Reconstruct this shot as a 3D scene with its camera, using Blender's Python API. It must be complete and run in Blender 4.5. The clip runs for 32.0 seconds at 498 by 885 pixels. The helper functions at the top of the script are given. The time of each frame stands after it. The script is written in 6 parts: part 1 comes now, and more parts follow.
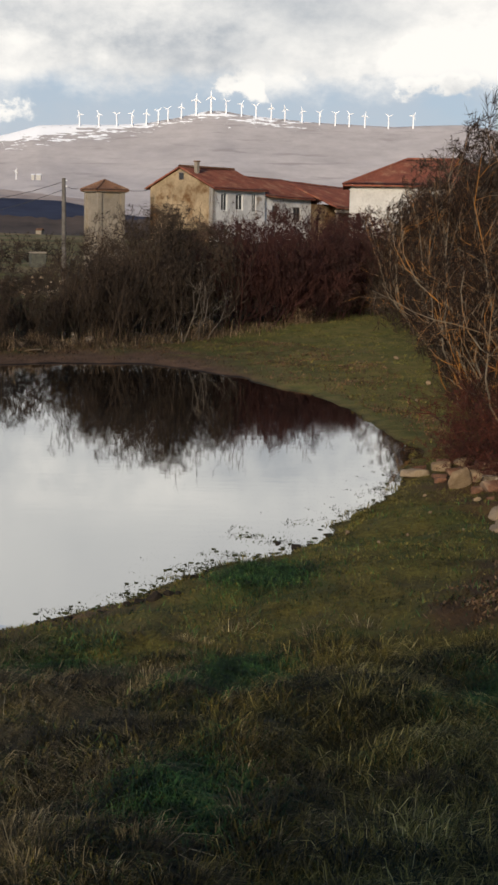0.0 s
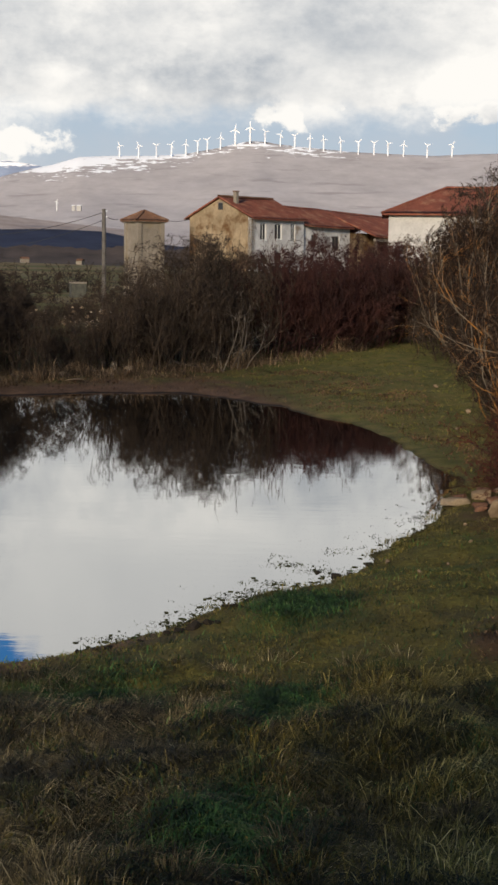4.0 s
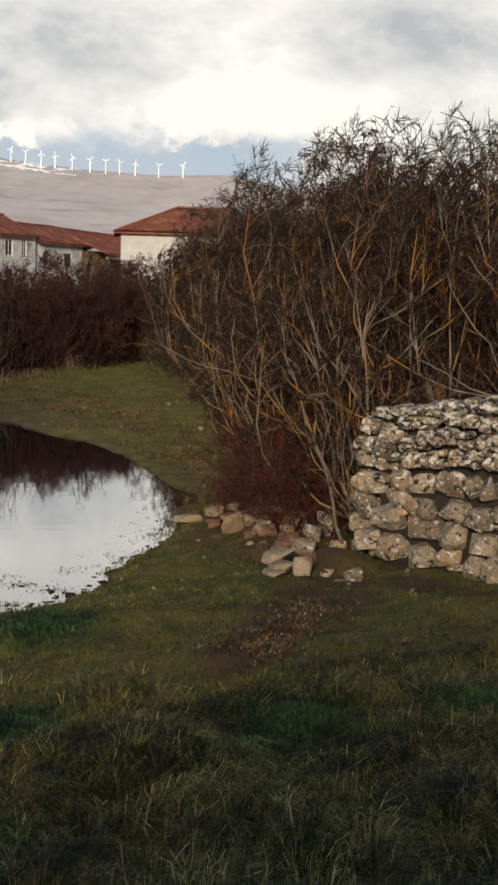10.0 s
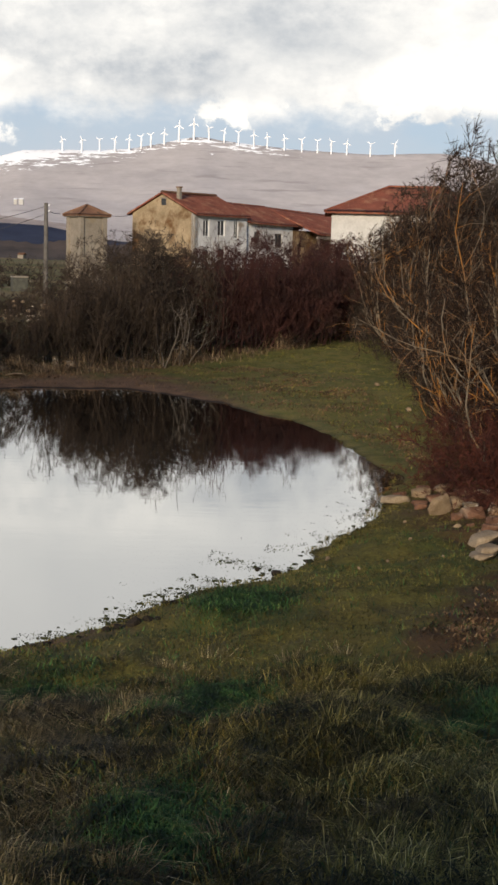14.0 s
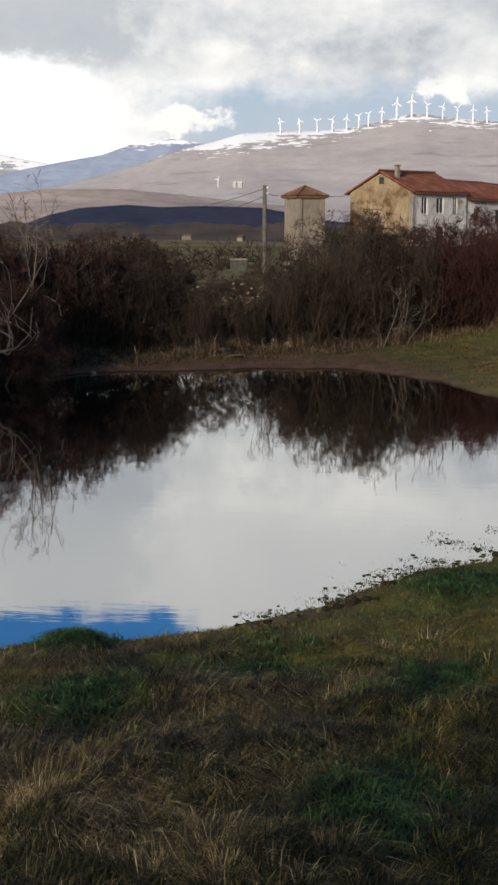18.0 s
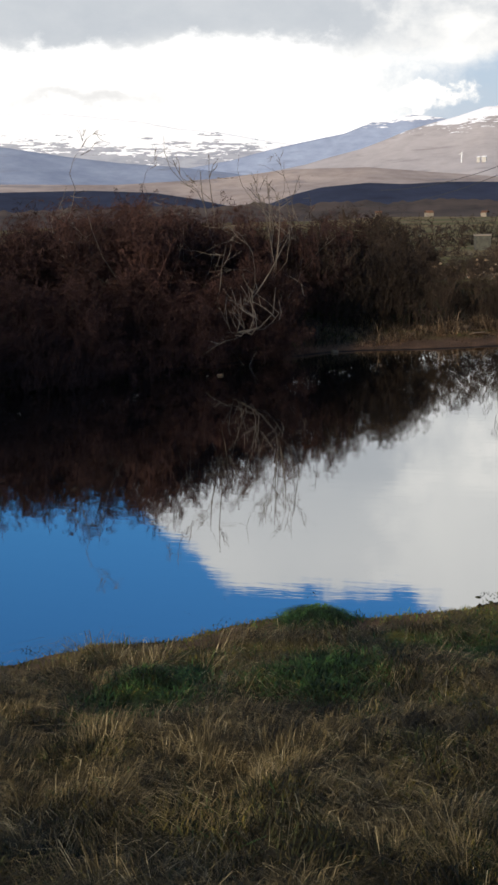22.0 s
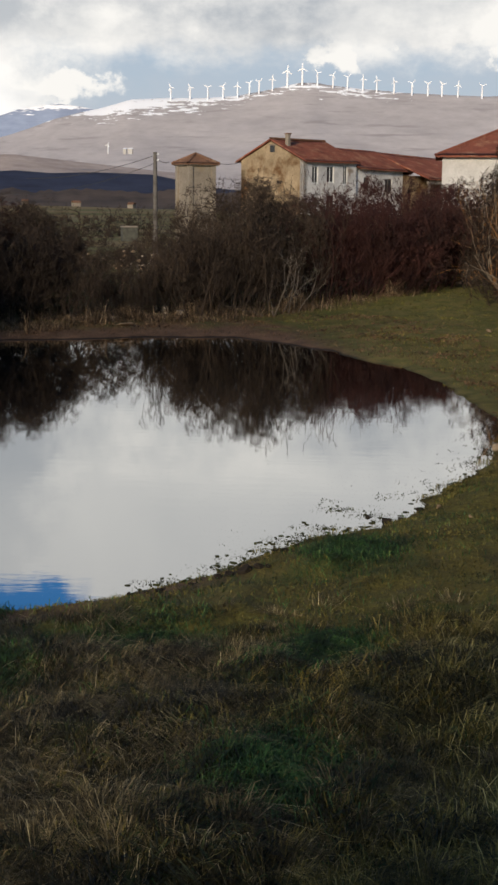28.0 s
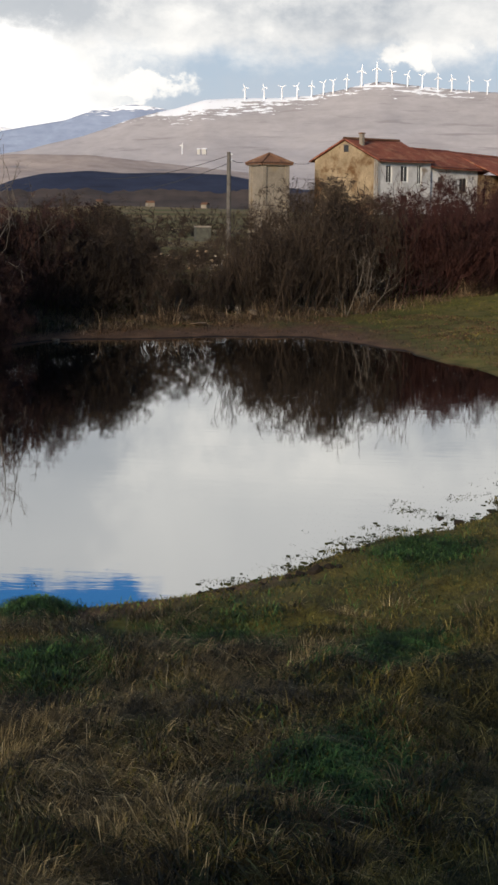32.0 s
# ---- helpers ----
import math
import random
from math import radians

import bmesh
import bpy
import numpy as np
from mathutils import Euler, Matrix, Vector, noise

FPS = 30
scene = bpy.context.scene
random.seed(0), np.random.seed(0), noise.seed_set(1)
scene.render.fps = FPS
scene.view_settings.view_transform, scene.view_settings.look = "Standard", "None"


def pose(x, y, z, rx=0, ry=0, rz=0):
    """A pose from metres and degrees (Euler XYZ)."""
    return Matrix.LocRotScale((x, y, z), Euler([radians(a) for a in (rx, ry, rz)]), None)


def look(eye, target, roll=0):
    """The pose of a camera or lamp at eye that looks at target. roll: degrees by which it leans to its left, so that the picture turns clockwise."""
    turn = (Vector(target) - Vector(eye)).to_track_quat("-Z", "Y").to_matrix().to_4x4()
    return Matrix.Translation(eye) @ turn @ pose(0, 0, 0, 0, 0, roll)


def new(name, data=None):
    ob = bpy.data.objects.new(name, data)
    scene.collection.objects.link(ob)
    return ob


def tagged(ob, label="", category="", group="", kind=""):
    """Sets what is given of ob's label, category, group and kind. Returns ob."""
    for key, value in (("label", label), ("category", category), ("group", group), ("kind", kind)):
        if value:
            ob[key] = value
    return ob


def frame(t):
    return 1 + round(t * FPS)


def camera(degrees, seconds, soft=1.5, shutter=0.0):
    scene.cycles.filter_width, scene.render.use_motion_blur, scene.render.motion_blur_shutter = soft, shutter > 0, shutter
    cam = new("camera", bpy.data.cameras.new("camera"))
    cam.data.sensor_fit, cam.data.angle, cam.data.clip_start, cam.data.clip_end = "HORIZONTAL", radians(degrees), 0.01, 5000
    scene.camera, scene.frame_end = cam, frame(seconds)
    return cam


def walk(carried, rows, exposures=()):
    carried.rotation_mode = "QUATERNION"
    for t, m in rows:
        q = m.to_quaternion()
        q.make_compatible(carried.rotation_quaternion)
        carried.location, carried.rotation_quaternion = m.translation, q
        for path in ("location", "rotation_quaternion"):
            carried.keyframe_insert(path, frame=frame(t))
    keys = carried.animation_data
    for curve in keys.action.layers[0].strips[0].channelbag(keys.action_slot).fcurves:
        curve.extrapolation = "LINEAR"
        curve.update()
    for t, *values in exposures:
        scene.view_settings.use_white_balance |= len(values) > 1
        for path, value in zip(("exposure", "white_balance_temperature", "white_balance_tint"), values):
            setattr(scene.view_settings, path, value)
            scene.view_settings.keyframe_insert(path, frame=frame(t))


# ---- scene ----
# Camera: a hand-held pan on one spot above a village pond. Rows: seconds, turn to the left, tilt up, lean, in degrees.
EYE = (0.0, 0.0, 3.0)
PAN = [
    (0, -0.08, -8.69, 1.04),
    (0.5, 0.09, -8.53, 1.00),
    (1, 0.47, -8.36, 0.94),
    (1.5, 0.66, -8.24, 0.80),
    (2, 0.85, -8.38, 0.79),
    (2.5, 1.18, -8.42, 0.60),
    (3, 1.43, -8.48, 0.57),
    (3.5, 1.52, -8.21, 0.74),
    (5.5, 1.70, -5.29, 0.58),
    (6, -0.11, -5.08, 0.86),
    (6.5, -2.87, -5.28, 1.05),
    (7, -3.85, -5.53, 1.05),
    (7.5, -5.05, -5.89, 1.43),
    (8, -6.31, -5.86, 1.47),
    (8.5, -7.32, -5.93, 1.39),
    (9, -8.45, -6.21, 1.64),
    (9.5, -9.18, -6.20, 1.68),
    (10, -9.29, -6.60, 1.68),
    (10.5, -8.61, -6.73, 1.95),
    (11, -7.37, -6.89, 1.81),
    (11.5, -5.90, -7.21, 1.82),
    (12, -4.89, -7.55, 1.79),
    (12.5, -3.82, -7.60, 1.68),
    (13, -2.70, -7.70, 1.72),
    (13.5, -1.47, -7.89, 1.56),
    (14, -0.85, -7.64, 1.49),
    (14.5, 0.23, -8.09, 1.25),
    (16.5, 4.72, -8.50, 0.44),
    (17, 5.59, -8.47, 0.28),
    (17.5, 7.19, -8.61, -0.06),
    (18, 8.08, -8.56, 0.03),
    (18.5, 9.54, -8.62, -0.26),
    (19, 11.43, -9.50, -0.51),
    (19.5, 12.61, -9.70, -0.58),
    (20, 14.28, -9.53, -0.74),
    (20.5, 15.00, -9.40, -0.93),
    (21, 15.64, -9.17, -0.93),
    (21.5, 17.47, -8.89, -1.43),
    (22, 18.00, -9.31, -1.44),
    (22.5, 16.47, -9.24, -1.15),
    (23, 14.18, -9.13, -0.81),
    (23.5, 11.95, -8.66, -0.47),
    (24, 12.00, -8.78, -0.68),
    (24.5, 12.21, -9.02, -0.70),
    (26.5, 8.21, -9.70, -0.03),
    (27, 6.71, -10.02, 0.13),
    (27.5, 5.31, -9.94, 0.40),
    (28, 3.62, -9.82, 0.57),
    (28.5, 2.12, -9.46, 0.71),
    (29, 1.90, -9.40, 0.77),
    (29.5, 1.23, -9.39, 0.66),
    (30, 1.26, -9.44, 0.72),
    (30.5, 2.18, -9.49, 0.84),
    (31, 3.36, -9.84, 0.58),
    (31.5, 4.52, -9.83, 0.58),
    (32, 6.57, -9.85, 0.46),
]


# Automatic exposure and white balance: seconds, stops, kelvin, tint
GRADE = [(0.0, -0.11, 6700, 10), (3.5, -0.1, 6700, 10), (5.5, -0.32, 6600, 10), (6.5, -0.30, 6650, 10), (8.5, -0.1, 6900, 10), (11.0, -0.05, 6920, 10), (12.0, 0.02, 6900, 10), (14.0, 0.03, 6750, 10), (16.5, -0.1, 6600, 10), (19.0, -0.08, 6570, 10), (22.0, 0.06, 6570, 10), (24.5, -0.12, 6600, 10), (27.0, -0.22, 6620, 10), (28.0, -0.18, 6650, 10), (29.0, -0.08, 6700, 10), (30.0, -0.08, 6700, 10), (32.0, -0.05, 6620, 10)]


def heading(turn, tilt, lean):
    return Matrix.Translation(EYE) @ pose(0, 0, 0, 90 + tilt, 0, turn) @ pose(0, 0, 0, 0, 0, lean)


cam = camera(20.0, 32.0, soft=2.8)
walk(cam, [(t, heading(a, b, c)) for t, a, b, c in PAN], GRADE)

# ---------------------------------------------------------------- light
SUN_AZ, SUN_EL = -163.0, 15.0          # degrees to the right of +y, degrees up
sun_data = bpy.data.lights.new("sun", "SUN")
sun_data.energy, sun_data.angle, sun_data.color = 4.8, radians(8), (1.0, 0.86, 0.68)
sun = new("sun", sun_data)
sun_way = Vector((math.sin(radians(SUN_AZ)) * math.cos(radians(SUN_EL)), math.cos(radians(SUN_AZ)) * math.cos(radians(SUN_EL)), math.sin(radians(SUN_EL))))
sun.matrix_world = look(sun_way * 100, (0, 0, 0))


class Nodes:
    """Small helper to wire shader nodes."""

    def __init__(self, tree):
        self.tree = tree

    def add(self, kind, **values):
        node = self.tree.nodes.new(kind)
        for key, value in values.items():
            if key == "ramp":
                self.ramp(node, value)
            elif key in node.inputs:
                self.put(node.inputs[key], value)
            elif key == "op":
                node.operation = value
            elif key == "data_type":
                node.data_type = value
            elif key == "blend":
                node.blend_type = value
        return node

    def put(self, socket, value):
        if isinstance(value, bpy.types.NodeSocket):
            self.tree.links.new(value, socket)
        else:
            socket.default_value = value

    def ramp(self, node, stops):
        elements = node.color_ramp.elements
        elements.remove(elements[-1])
        elements[0].position = stops[0][0]
        for at, _ in stops[1:]:
            elements.new(at)
        for e, (at, colour) in zip(elements, stops):
            e.color = (*colour, 1)

    def math(self, op, a, b=0.0, c=0.0, clamp=False):
        node = self.tree.nodes.new("ShaderNodeMath")
        node.operation, node.use_clamp = op, clamp
        for socket, value in zip(node.inputs, (a, b, c)):
            self.put(socket, value)
        return node.outputs[0]

    def mix(self, f, a, b, blend="MIX"):
        node = self.tree.nodes.new("ShaderNodeMix")
        node.data_type, node.blend_type = "RGBA", blend
        for socket, value in ((node.inputs[0], f), (node.inputs[6], a), (node.inputs[7], b)):
            if isinstance(value, tuple) and len(value) == 3:
                value = (*value, 1)
            self.put(socket, value)
        return node.outputs[2]

    def noise(self, vector, scale, detail=4.0, rough=0.55, out=0):
        node = self.add("ShaderNodeTexNoise", Vector=vector, Scale=scale, Detail=detail, Roughness=rough)
        return node.outputs[out]

    def fit(self, value, a, b, c=0.0, d=1.0, smooth=False):
        node = self.tree.nodes.new("ShaderNodeMapRange")
        node.interpolation_type = "SMOOTHSTEP" if smooth else "LINEAR"
        for socket, v in zip(node.inputs, (value, a, b, c, d)):
            self.put(socket, v)
        return node.outputs[0]

    def scaled(self, vector, x, y, z):
        node = self.add("ShaderNodeMapping", Vector=vector)
        node.inputs["Scale"].default_value = (x, y, z)
        return node.outputs[0]


# World: blue sky with broken cloud; a clear strip over the hills, a clear patch higher up
world = bpy.data.worlds.new("sky")
world.use_nodes = True
scene.world = world
n = Nodes(world.node_tree)
world.node_tree.nodes.clear()
sky = n.add("ShaderNodeTexSky")
sky.sky_type, sky.sun_disc = "NISHITA", False
sky.sun_elevation, sky.sun_rotation = radians(SUN_EL), radians(SUN_AZ)
sky.air_density, sky.dust_density, sky.ozone_density = 1.0, 0.6, 2.0
way = n.add("ShaderNodeTexCoord").outputs["Generated"]
split = n.add("ShaderNodeSeparateXYZ", Vector=way)
up = split.outputs[2]
el = n.math("MULTIPLY", n.math("ARCSINE", up), 180 / math.pi)
az = n.math("MULTIPLY", n.math("ARCTAN2", split.outputs[0], split.outputs[1]), 180 / math.pi)
stretched = n.scaled(way, 1, 1, 1.5)
wisps = n.noise(stretched, 7.0, 7, 0.6)
puffs = n.noise(stretched, 16.0, 6, 0.6)
curls = n.noise(stretched, 34.0, 6, 0.62)
edge = n.math("ADD", n.math("MULTIPLY", n.math("SUBTRACT", puffs, 0.5), 3.5), n.math("MULTIPLY", n.math("SUBTRACT", wisps, 0.5), 4.0))
curl = n.math("MULTIPLY", n.math("SUBTRACT", curls, 0.5), 5.0)
swirl = n.math("MULTIPLY", n.math("SUBTRACT", n.noise(way, 41.0, 6, 0.62), 0.5), 6.0)
az_soft = n.math("ADD", az, n.math("ADD", n.math("MULTIPLY", edge, 1.1), swirl))
el_soft = n.math("ADD", el, n.math("ADD", n.math("MULTIPLY", edge, 0.45), n.math("MULTIPLY", curl, 0.35)))


def bank_at(a0, e0, wide, tall):
    """A soft cloud mass at a bearing and a height, in degrees, 1 at its middle."""
    u = n.math("DIVIDE", n.math("SUBTRACT", az_soft, a0), wide)
    v = n.math("DIVIDE", n.math("SUBTRACT", el_soft, e0), tall)
    return n.math("POWER", 2.718, n.math("MULTIPLY", n.math("ADD", n.math("MULTIPLY", u, u), n.math("MULTIPLY", v, v)), -1.0))


def summed(first, *others):
    for other in others:
        first = n.math("ADD", first, other)
    return first


def times(a, k):
    return n.math("MULTIPLY", a, k)


# lower edge of the cloud deck, a clear strip over the ridge, a cumulus sitting on the summit
strip_low = n.fit(el_soft, 4.7, 6.2, 0, 1, True)
strip_left = n.fit(az_soft, -13.0, -8.5, 1, 0, True)
strip_right = n.fit(az_soft, 8, 15, 0, 1, True)
cumulus = n.fit(n.math("MAXIMUM", bank_at(-0.2, 5.6, 1.9, 0.75), n.math("MAXIMUM", bank_at(3.6, 6.3, 2.6, 0.7), n.math("MAXIMUM", bank_at(7.6, 5.5, 2.2, 0.7), bank_at(-10.8, 4.3, 2.2, 0.6)))), 0.30, 0.70, 0, 1, True)
deck = n.math("MAXIMUM", n.math("MAXIMUM", strip_low, cumulus), n.math("MAXIMUM", strip_left, strip_right))
# upper edge of the deck: clear sky above it, lower towards the left
top = n.fit(az, -25.2, -19.2, 8.6, 15.3)
top = n.math("ADD", top, n.fit(az, -12, 30, 0, 14))
upper = n.fit(n.math("SUBTRACT", n.math("ADD", el, n.math("MULTIPLY", edge, 1.0)), top), -0.3, 0.5, 1, 0, True)
high = n.fit(n.noise(n.scaled(way, 1, 1, 1.4), 2.6, 5, 0.55), 0.42, 0.56, 0, 1, True)
high = n.math("MULTIPLY", high, n.fit(el, 26, 45, 0, 0.75, True))
cover = n.math("MAXIMUM", n.math("MULTIPLY", deck, upper), high)
cover = n.math("MULTIPLY", cover, n.fit(n.math("ABSOLUTE", az), 55, 95, 1.0, 0.15, True))
cover = n.math("MULTIPLY", cover, n.fit(el, -3, -1))
soft_shade = n.fit(n.noise(n.scaled(way, 1, 1, 2.0), 6.5, 6, 0.6), 0.36, 0.62)
broken = n.fit(n.math("ADD", times(puffs, 0.55), times(curls, 0.45)), 0.40, 0.60)
low_shade = n.math("ADD", times(soft_shade, 0.55), times(broken, 0.42))
low_shade = summed(low_shade, 0.11, times(bank_at(-6.5, 11.5, 4.5, 2.0), 0.5), times(bank_at(-0.2, 5.7, 2.0, 0.8), 0.55), times(bank_at(-7.2, 7.6, 1.7, 1.3), 0.3), times(bank_at(7.5, 6.4, 4.0, 1.5), 0.5), times(bank_at(12, 6.6, 3.5, 1.6), 0.4), times(bank_at(-10.0, 4.8, 2.6, 1.0), 0.7), times(bank_at(5.0, 12.0, 2.5, 1.2), 0.2),
                   times(bank_at(-3.5, 6.4, 3.4, 1.2), -0.42), times(bank_at(2.5, 8.8, 4.0, 1.2), -0.22), times(bank_at(15.5, 9.5, 3.0, 1.6), -0.4), times(bank_at(-9.0, 9.5, 2.0, 1.6), -0.2))
high_shade = n.math("ADD", 0.26, n.math("MULTIPLY", n.noise(n.scaled(way, 1.3, 1.3, 0.6), 6.0, 3, 0.5), 0.75))
shade = n.mix(n.fit(el, 9.0, 13.0, 0, 1, True), low_shade, high_shade)
heavy = n.math("MULTIPLY", n.fit(az_soft, -14, -11, 1, 0, True), n.math("MULTIPLY", n.fit(n.math("ADD", el, n.math("MULTIPLY", edge, 0.5)), 5.8, 7.0, 0, 1, True), n.fit(el, 10, 14, 1, 0.4)))
shade = n.math("MULTIPLY", shade, n.fit(heavy, 0, 1, 1, 0.2), clamp=True)
cloud = n.mix(shade, (0.52, 0.565, 0.62), (1.08, 1.07, 1.04))
cloud = n.mix(n.fit(el, 20, 40), cloud, n.mix(1.0, cloud, (0.34, 0.30, 0.26), "MULTIPLY"))
# a bright bank low down over the far snow, a grey streak lying on the summit
bank = n.math("MULTIPLY", n.fit(n.math("ADD", az, n.math("MULTIPLY", edge, 1.5)), -15, -11, 1, 0, True), n.fit(n.math("ADD", el, n.math("ADD", n.math("MULTIPLY", edge, 0.55), n.math("MULTIPLY", curl, 0.45))), 5.9, 6.8, 1, 0, True))
cloud = n.mix(bank, cloud, (1.25, 1.24, 1.22))
cloud = n.mix(times(bank_at(-24.0, 4.55, 4.5, 0.42), 0.7), cloud, (0.66, 0.66, 0.66))
blue = n.mix(1.0, sky.outputs[0], (0.030, 0.076, 0.125), "MULTIPLY")
haze = n.math("MULTIPLY", n.fit(el, 7.5, 11, 1, 0), n.fit(n.math("ADD", n.math("MULTIPLY", wisps, 0.5), n.math("MULTIPLY", puffs, 0.5)), 0.4, 0.6, 0.82, 0.98))
blue = n.mix(haze, blue, (0.56, 0.63, 0.72))
colour = n.mix(cover, blue, cloud)
background = n.add("ShaderNodeBackground", Color=colour, Strength=1.0)
world.node_tree.links.new(background.outputs[0], n.add("ShaderNodeOutputWorld").inputs[0])


# ---------------------------------------------------------------- materials
def material(name, rough=0.85, bump=0.0):
    """A new node material; returns it with its Nodes, its Principled shader and object coordinates."""
    m = bpy.data.materials.new(name)
    m.use_nodes = True
    n = Nodes(m.node_tree)
    shader = m.node_tree.nodes["Principled BSDF"]
    shader.inputs["Roughness"].default_value = rough
    shader.inputs["Specular IOR Level"].default_value = 0.25
    place = n.add("ShaderNodeNewGeometry").outputs["Position"]
    return m, n, shader, place


def relief(n, shader, height, strength, distance):
    b = n.add("ShaderNodeBump", Height=height, Strength=strength, Distance=distance)
    n.put(shader.inputs["Normal"], b.outputs[0])


def mottled(name, low, high, scale, rough=0.85, fine=9.0, third=None, third_scale=1.0, third_at=(0.55, 0.7), bump=0.3, dist=0.01, local=False, vary=0.0):
    """Two tones mixed at two scales, a third one in patches, with fine relief."""
    m, n, shader, place = material(name, rough)
    if local:
        place = n.add("ShaderNodeTexCoord").outputs["Object"]
    a = n.noise(place, scale, 5, 0.6)
    b = n.noise(place, scale * fine, 4, 0.65)
    f = n.fit(n.math("ADD", n.math("MULTIPLY", a, 0.55), n.math("MULTIPLY", b, 0.45)), 0.36, 0.64)
    c = n.mix(f, low, high)
    if third:
        c = n.mix(n.fit(n.noise(place, third_scale, 5, 0.65), *third_at), c, third)
    if vary:
        r = n.add("ShaderNodeObjectInfo").outputs["Random"]
        v = n.add("ShaderNodeHueSaturation", Value=n.fit(r, 0, 1, 1 - vary, 1 + vary), Color=c)
        c = v.outputs[0]
    n.put(shader.inputs["Base Color"], c)
    if bump:
        relief(n, shader, b, bump, dist)
    return m


def island_tones(name, tones, rough=0.8, clumps=True):
    """Each loose blade or twig takes a tone of its own."""
    m, n, shader, place = material(name, rough)
    r = n.add("ShaderNodeNewGeometry").outputs["Random Per Island"]
    ramp = n.add("ShaderNodeValToRGB", Fac=r, ramp=tones)
    if not clumps:
        n.put(shader.inputs["Base Color"], n.mix(n.fit(n.noise(place, 1.3, 4, 0.6), 0.4, 0.6), ramp.outputs[0], n.mix(1.0, ramp.outputs[0], (0.75, 0.68, 0.6), "MULTIPLY")))
        return m
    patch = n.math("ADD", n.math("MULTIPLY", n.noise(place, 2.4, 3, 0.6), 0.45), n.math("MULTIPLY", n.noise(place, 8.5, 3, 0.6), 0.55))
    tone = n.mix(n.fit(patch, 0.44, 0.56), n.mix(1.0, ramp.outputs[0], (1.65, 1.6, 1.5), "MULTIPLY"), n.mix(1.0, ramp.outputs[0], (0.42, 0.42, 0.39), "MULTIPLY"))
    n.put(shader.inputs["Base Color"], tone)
    return m


WOOD_GREY = mottled("grey_bark", (0.0502, 0.0398, 0.0285), (0.2125, 0.1705, 0.1229), 5.0, third=(0.26, 0.115, 0.024), third_scale=1.5, third_at=(0.49, 0.60), bump=0.5)
WOOD_PALE = mottled("pale_bark", (0.0653, 0.0542, 0.0431), (0.1765, 0.1471, 0.1176), 4.0, bump=0.4)
TWIG_BROWN = mottled("brown_twigs", (0.0091, 0.0062, 0.0042), (0.0652, 0.0445, 0.0299), 1.0, bump=0)
TWIG_RED = mottled("reddish_twigs", (0.0109, 0.0042, 0.0036), (0.0684, 0.0241, 0.0186), 0.9, bump=0)
BRAMBLE_TWIG = mottled("bramble_canes", (0.0138, 0.0037, 0.0026), (0.0862, 0.0218, 0.0120), 2.5, bump=0)
TWIG_DARK = mottled("dark_twigs", (0.0074, 0.0039, 0.0034), (0.0908, 0.0440, 0.0341), 0.8, bump=0)
TWIG_OLIVE = island_tones("lichened_twigs", [(0.0, (0.0052, 0.0024, 0.0011)), (0.6, (0.0161, 0.0072, 0.0029)), (0.82, (0.0402, 0.0189, 0.0079)), (0.94, (0.0862, 0.0434, 0.0190)), (1.0, (0.1264, 0.0664, 0.0312))], clumps=False)
DRY_BLADE = island_tones("dry_blades", [(0.0, (0.0247, 0.0196, 0.0079)), (0.35, (0.0698, 0.0544, 0.0228)), (0.7, (0.1332, 0.1034, 0.0491)), (0.92, (0.2371, 0.1871, 0.0980)), (1.0, (0.4291, 0.3590, 0.2102))])
GREEN_BLADE = island_tones("green_blades", [(0.0, (0.0122, 0.0341, 0.0079)), (0.55, (0.0305, 0.0771, 0.0190)), (0.9, (0.0549, 0.1135, 0.0301)), (1.0, (0.1144, 0.1379, 0.0475))])
TURF_BLADE = island_tones("turf_blades", [(0.0, (0.0416, 0.0394, 0.0076)), (0.5, (0.0868, 0.0779, 0.0160)), (0.85, (0.1283, 0.1045, 0.0293)), (1.0, (0.1417, 0.1202, 0.0471))])
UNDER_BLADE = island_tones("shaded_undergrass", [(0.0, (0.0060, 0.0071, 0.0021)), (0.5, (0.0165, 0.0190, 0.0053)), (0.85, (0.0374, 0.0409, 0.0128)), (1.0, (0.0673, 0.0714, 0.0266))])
MEADOW_BLADE = island_tones("meadow_blades", [(0.0, (0.0720, 0.0744, 0.0156)), (0.5, (0.1020, 0.0984, 0.0216)), (0.9, (0.1320, 0.1128, 0.0312)), (1.0, (0.1680, 0.1296, 0.0480))])
OLIVE_BLADE = island_tones("olive_blades", [(0.0, (0.0307, 0.0282, 0.0042)), (0.45, (0.0801, 0.0655, 0.0110)), (0.8, (0.1471, 0.1128, 0.0249)), (1.0, (0.3298, 0.2595, 0.0830))])
PALE_BLADE = island_tones("pale_olive_blades", [(0.0, (0.0718, 0.0678, 0.0129)), (0.45, (0.1650, 0.1413, 0.0322)), (0.8, (0.3014, 0.2473, 0.0753)), (1.0, (0.6030, 0.4943, 0.2152))])
WEED = island_tones("pond_weed_tones", [(0.0, (0.010, 0.011, 0.005)), (0.6, (0.028, 0.034, 0.011)), (1.0, (0.065, 0.07, 0.024))])
STUBBLE = island_tones("stubble_tones", [(0.0, (0.0446, 0.0251, 0.0134)), (0.5, (0.0965, 0.0565, 0.0304)), (1.0, (0.1634, 0.1004, 0.0608))])
STRAW = island_tones("straw_stalks", [(0.0, (0.06, 0.037, 0.022)), (0.5, (0.12, 0.082, 0.05)), (1.0, (0.23, 0.17, 0.11))])
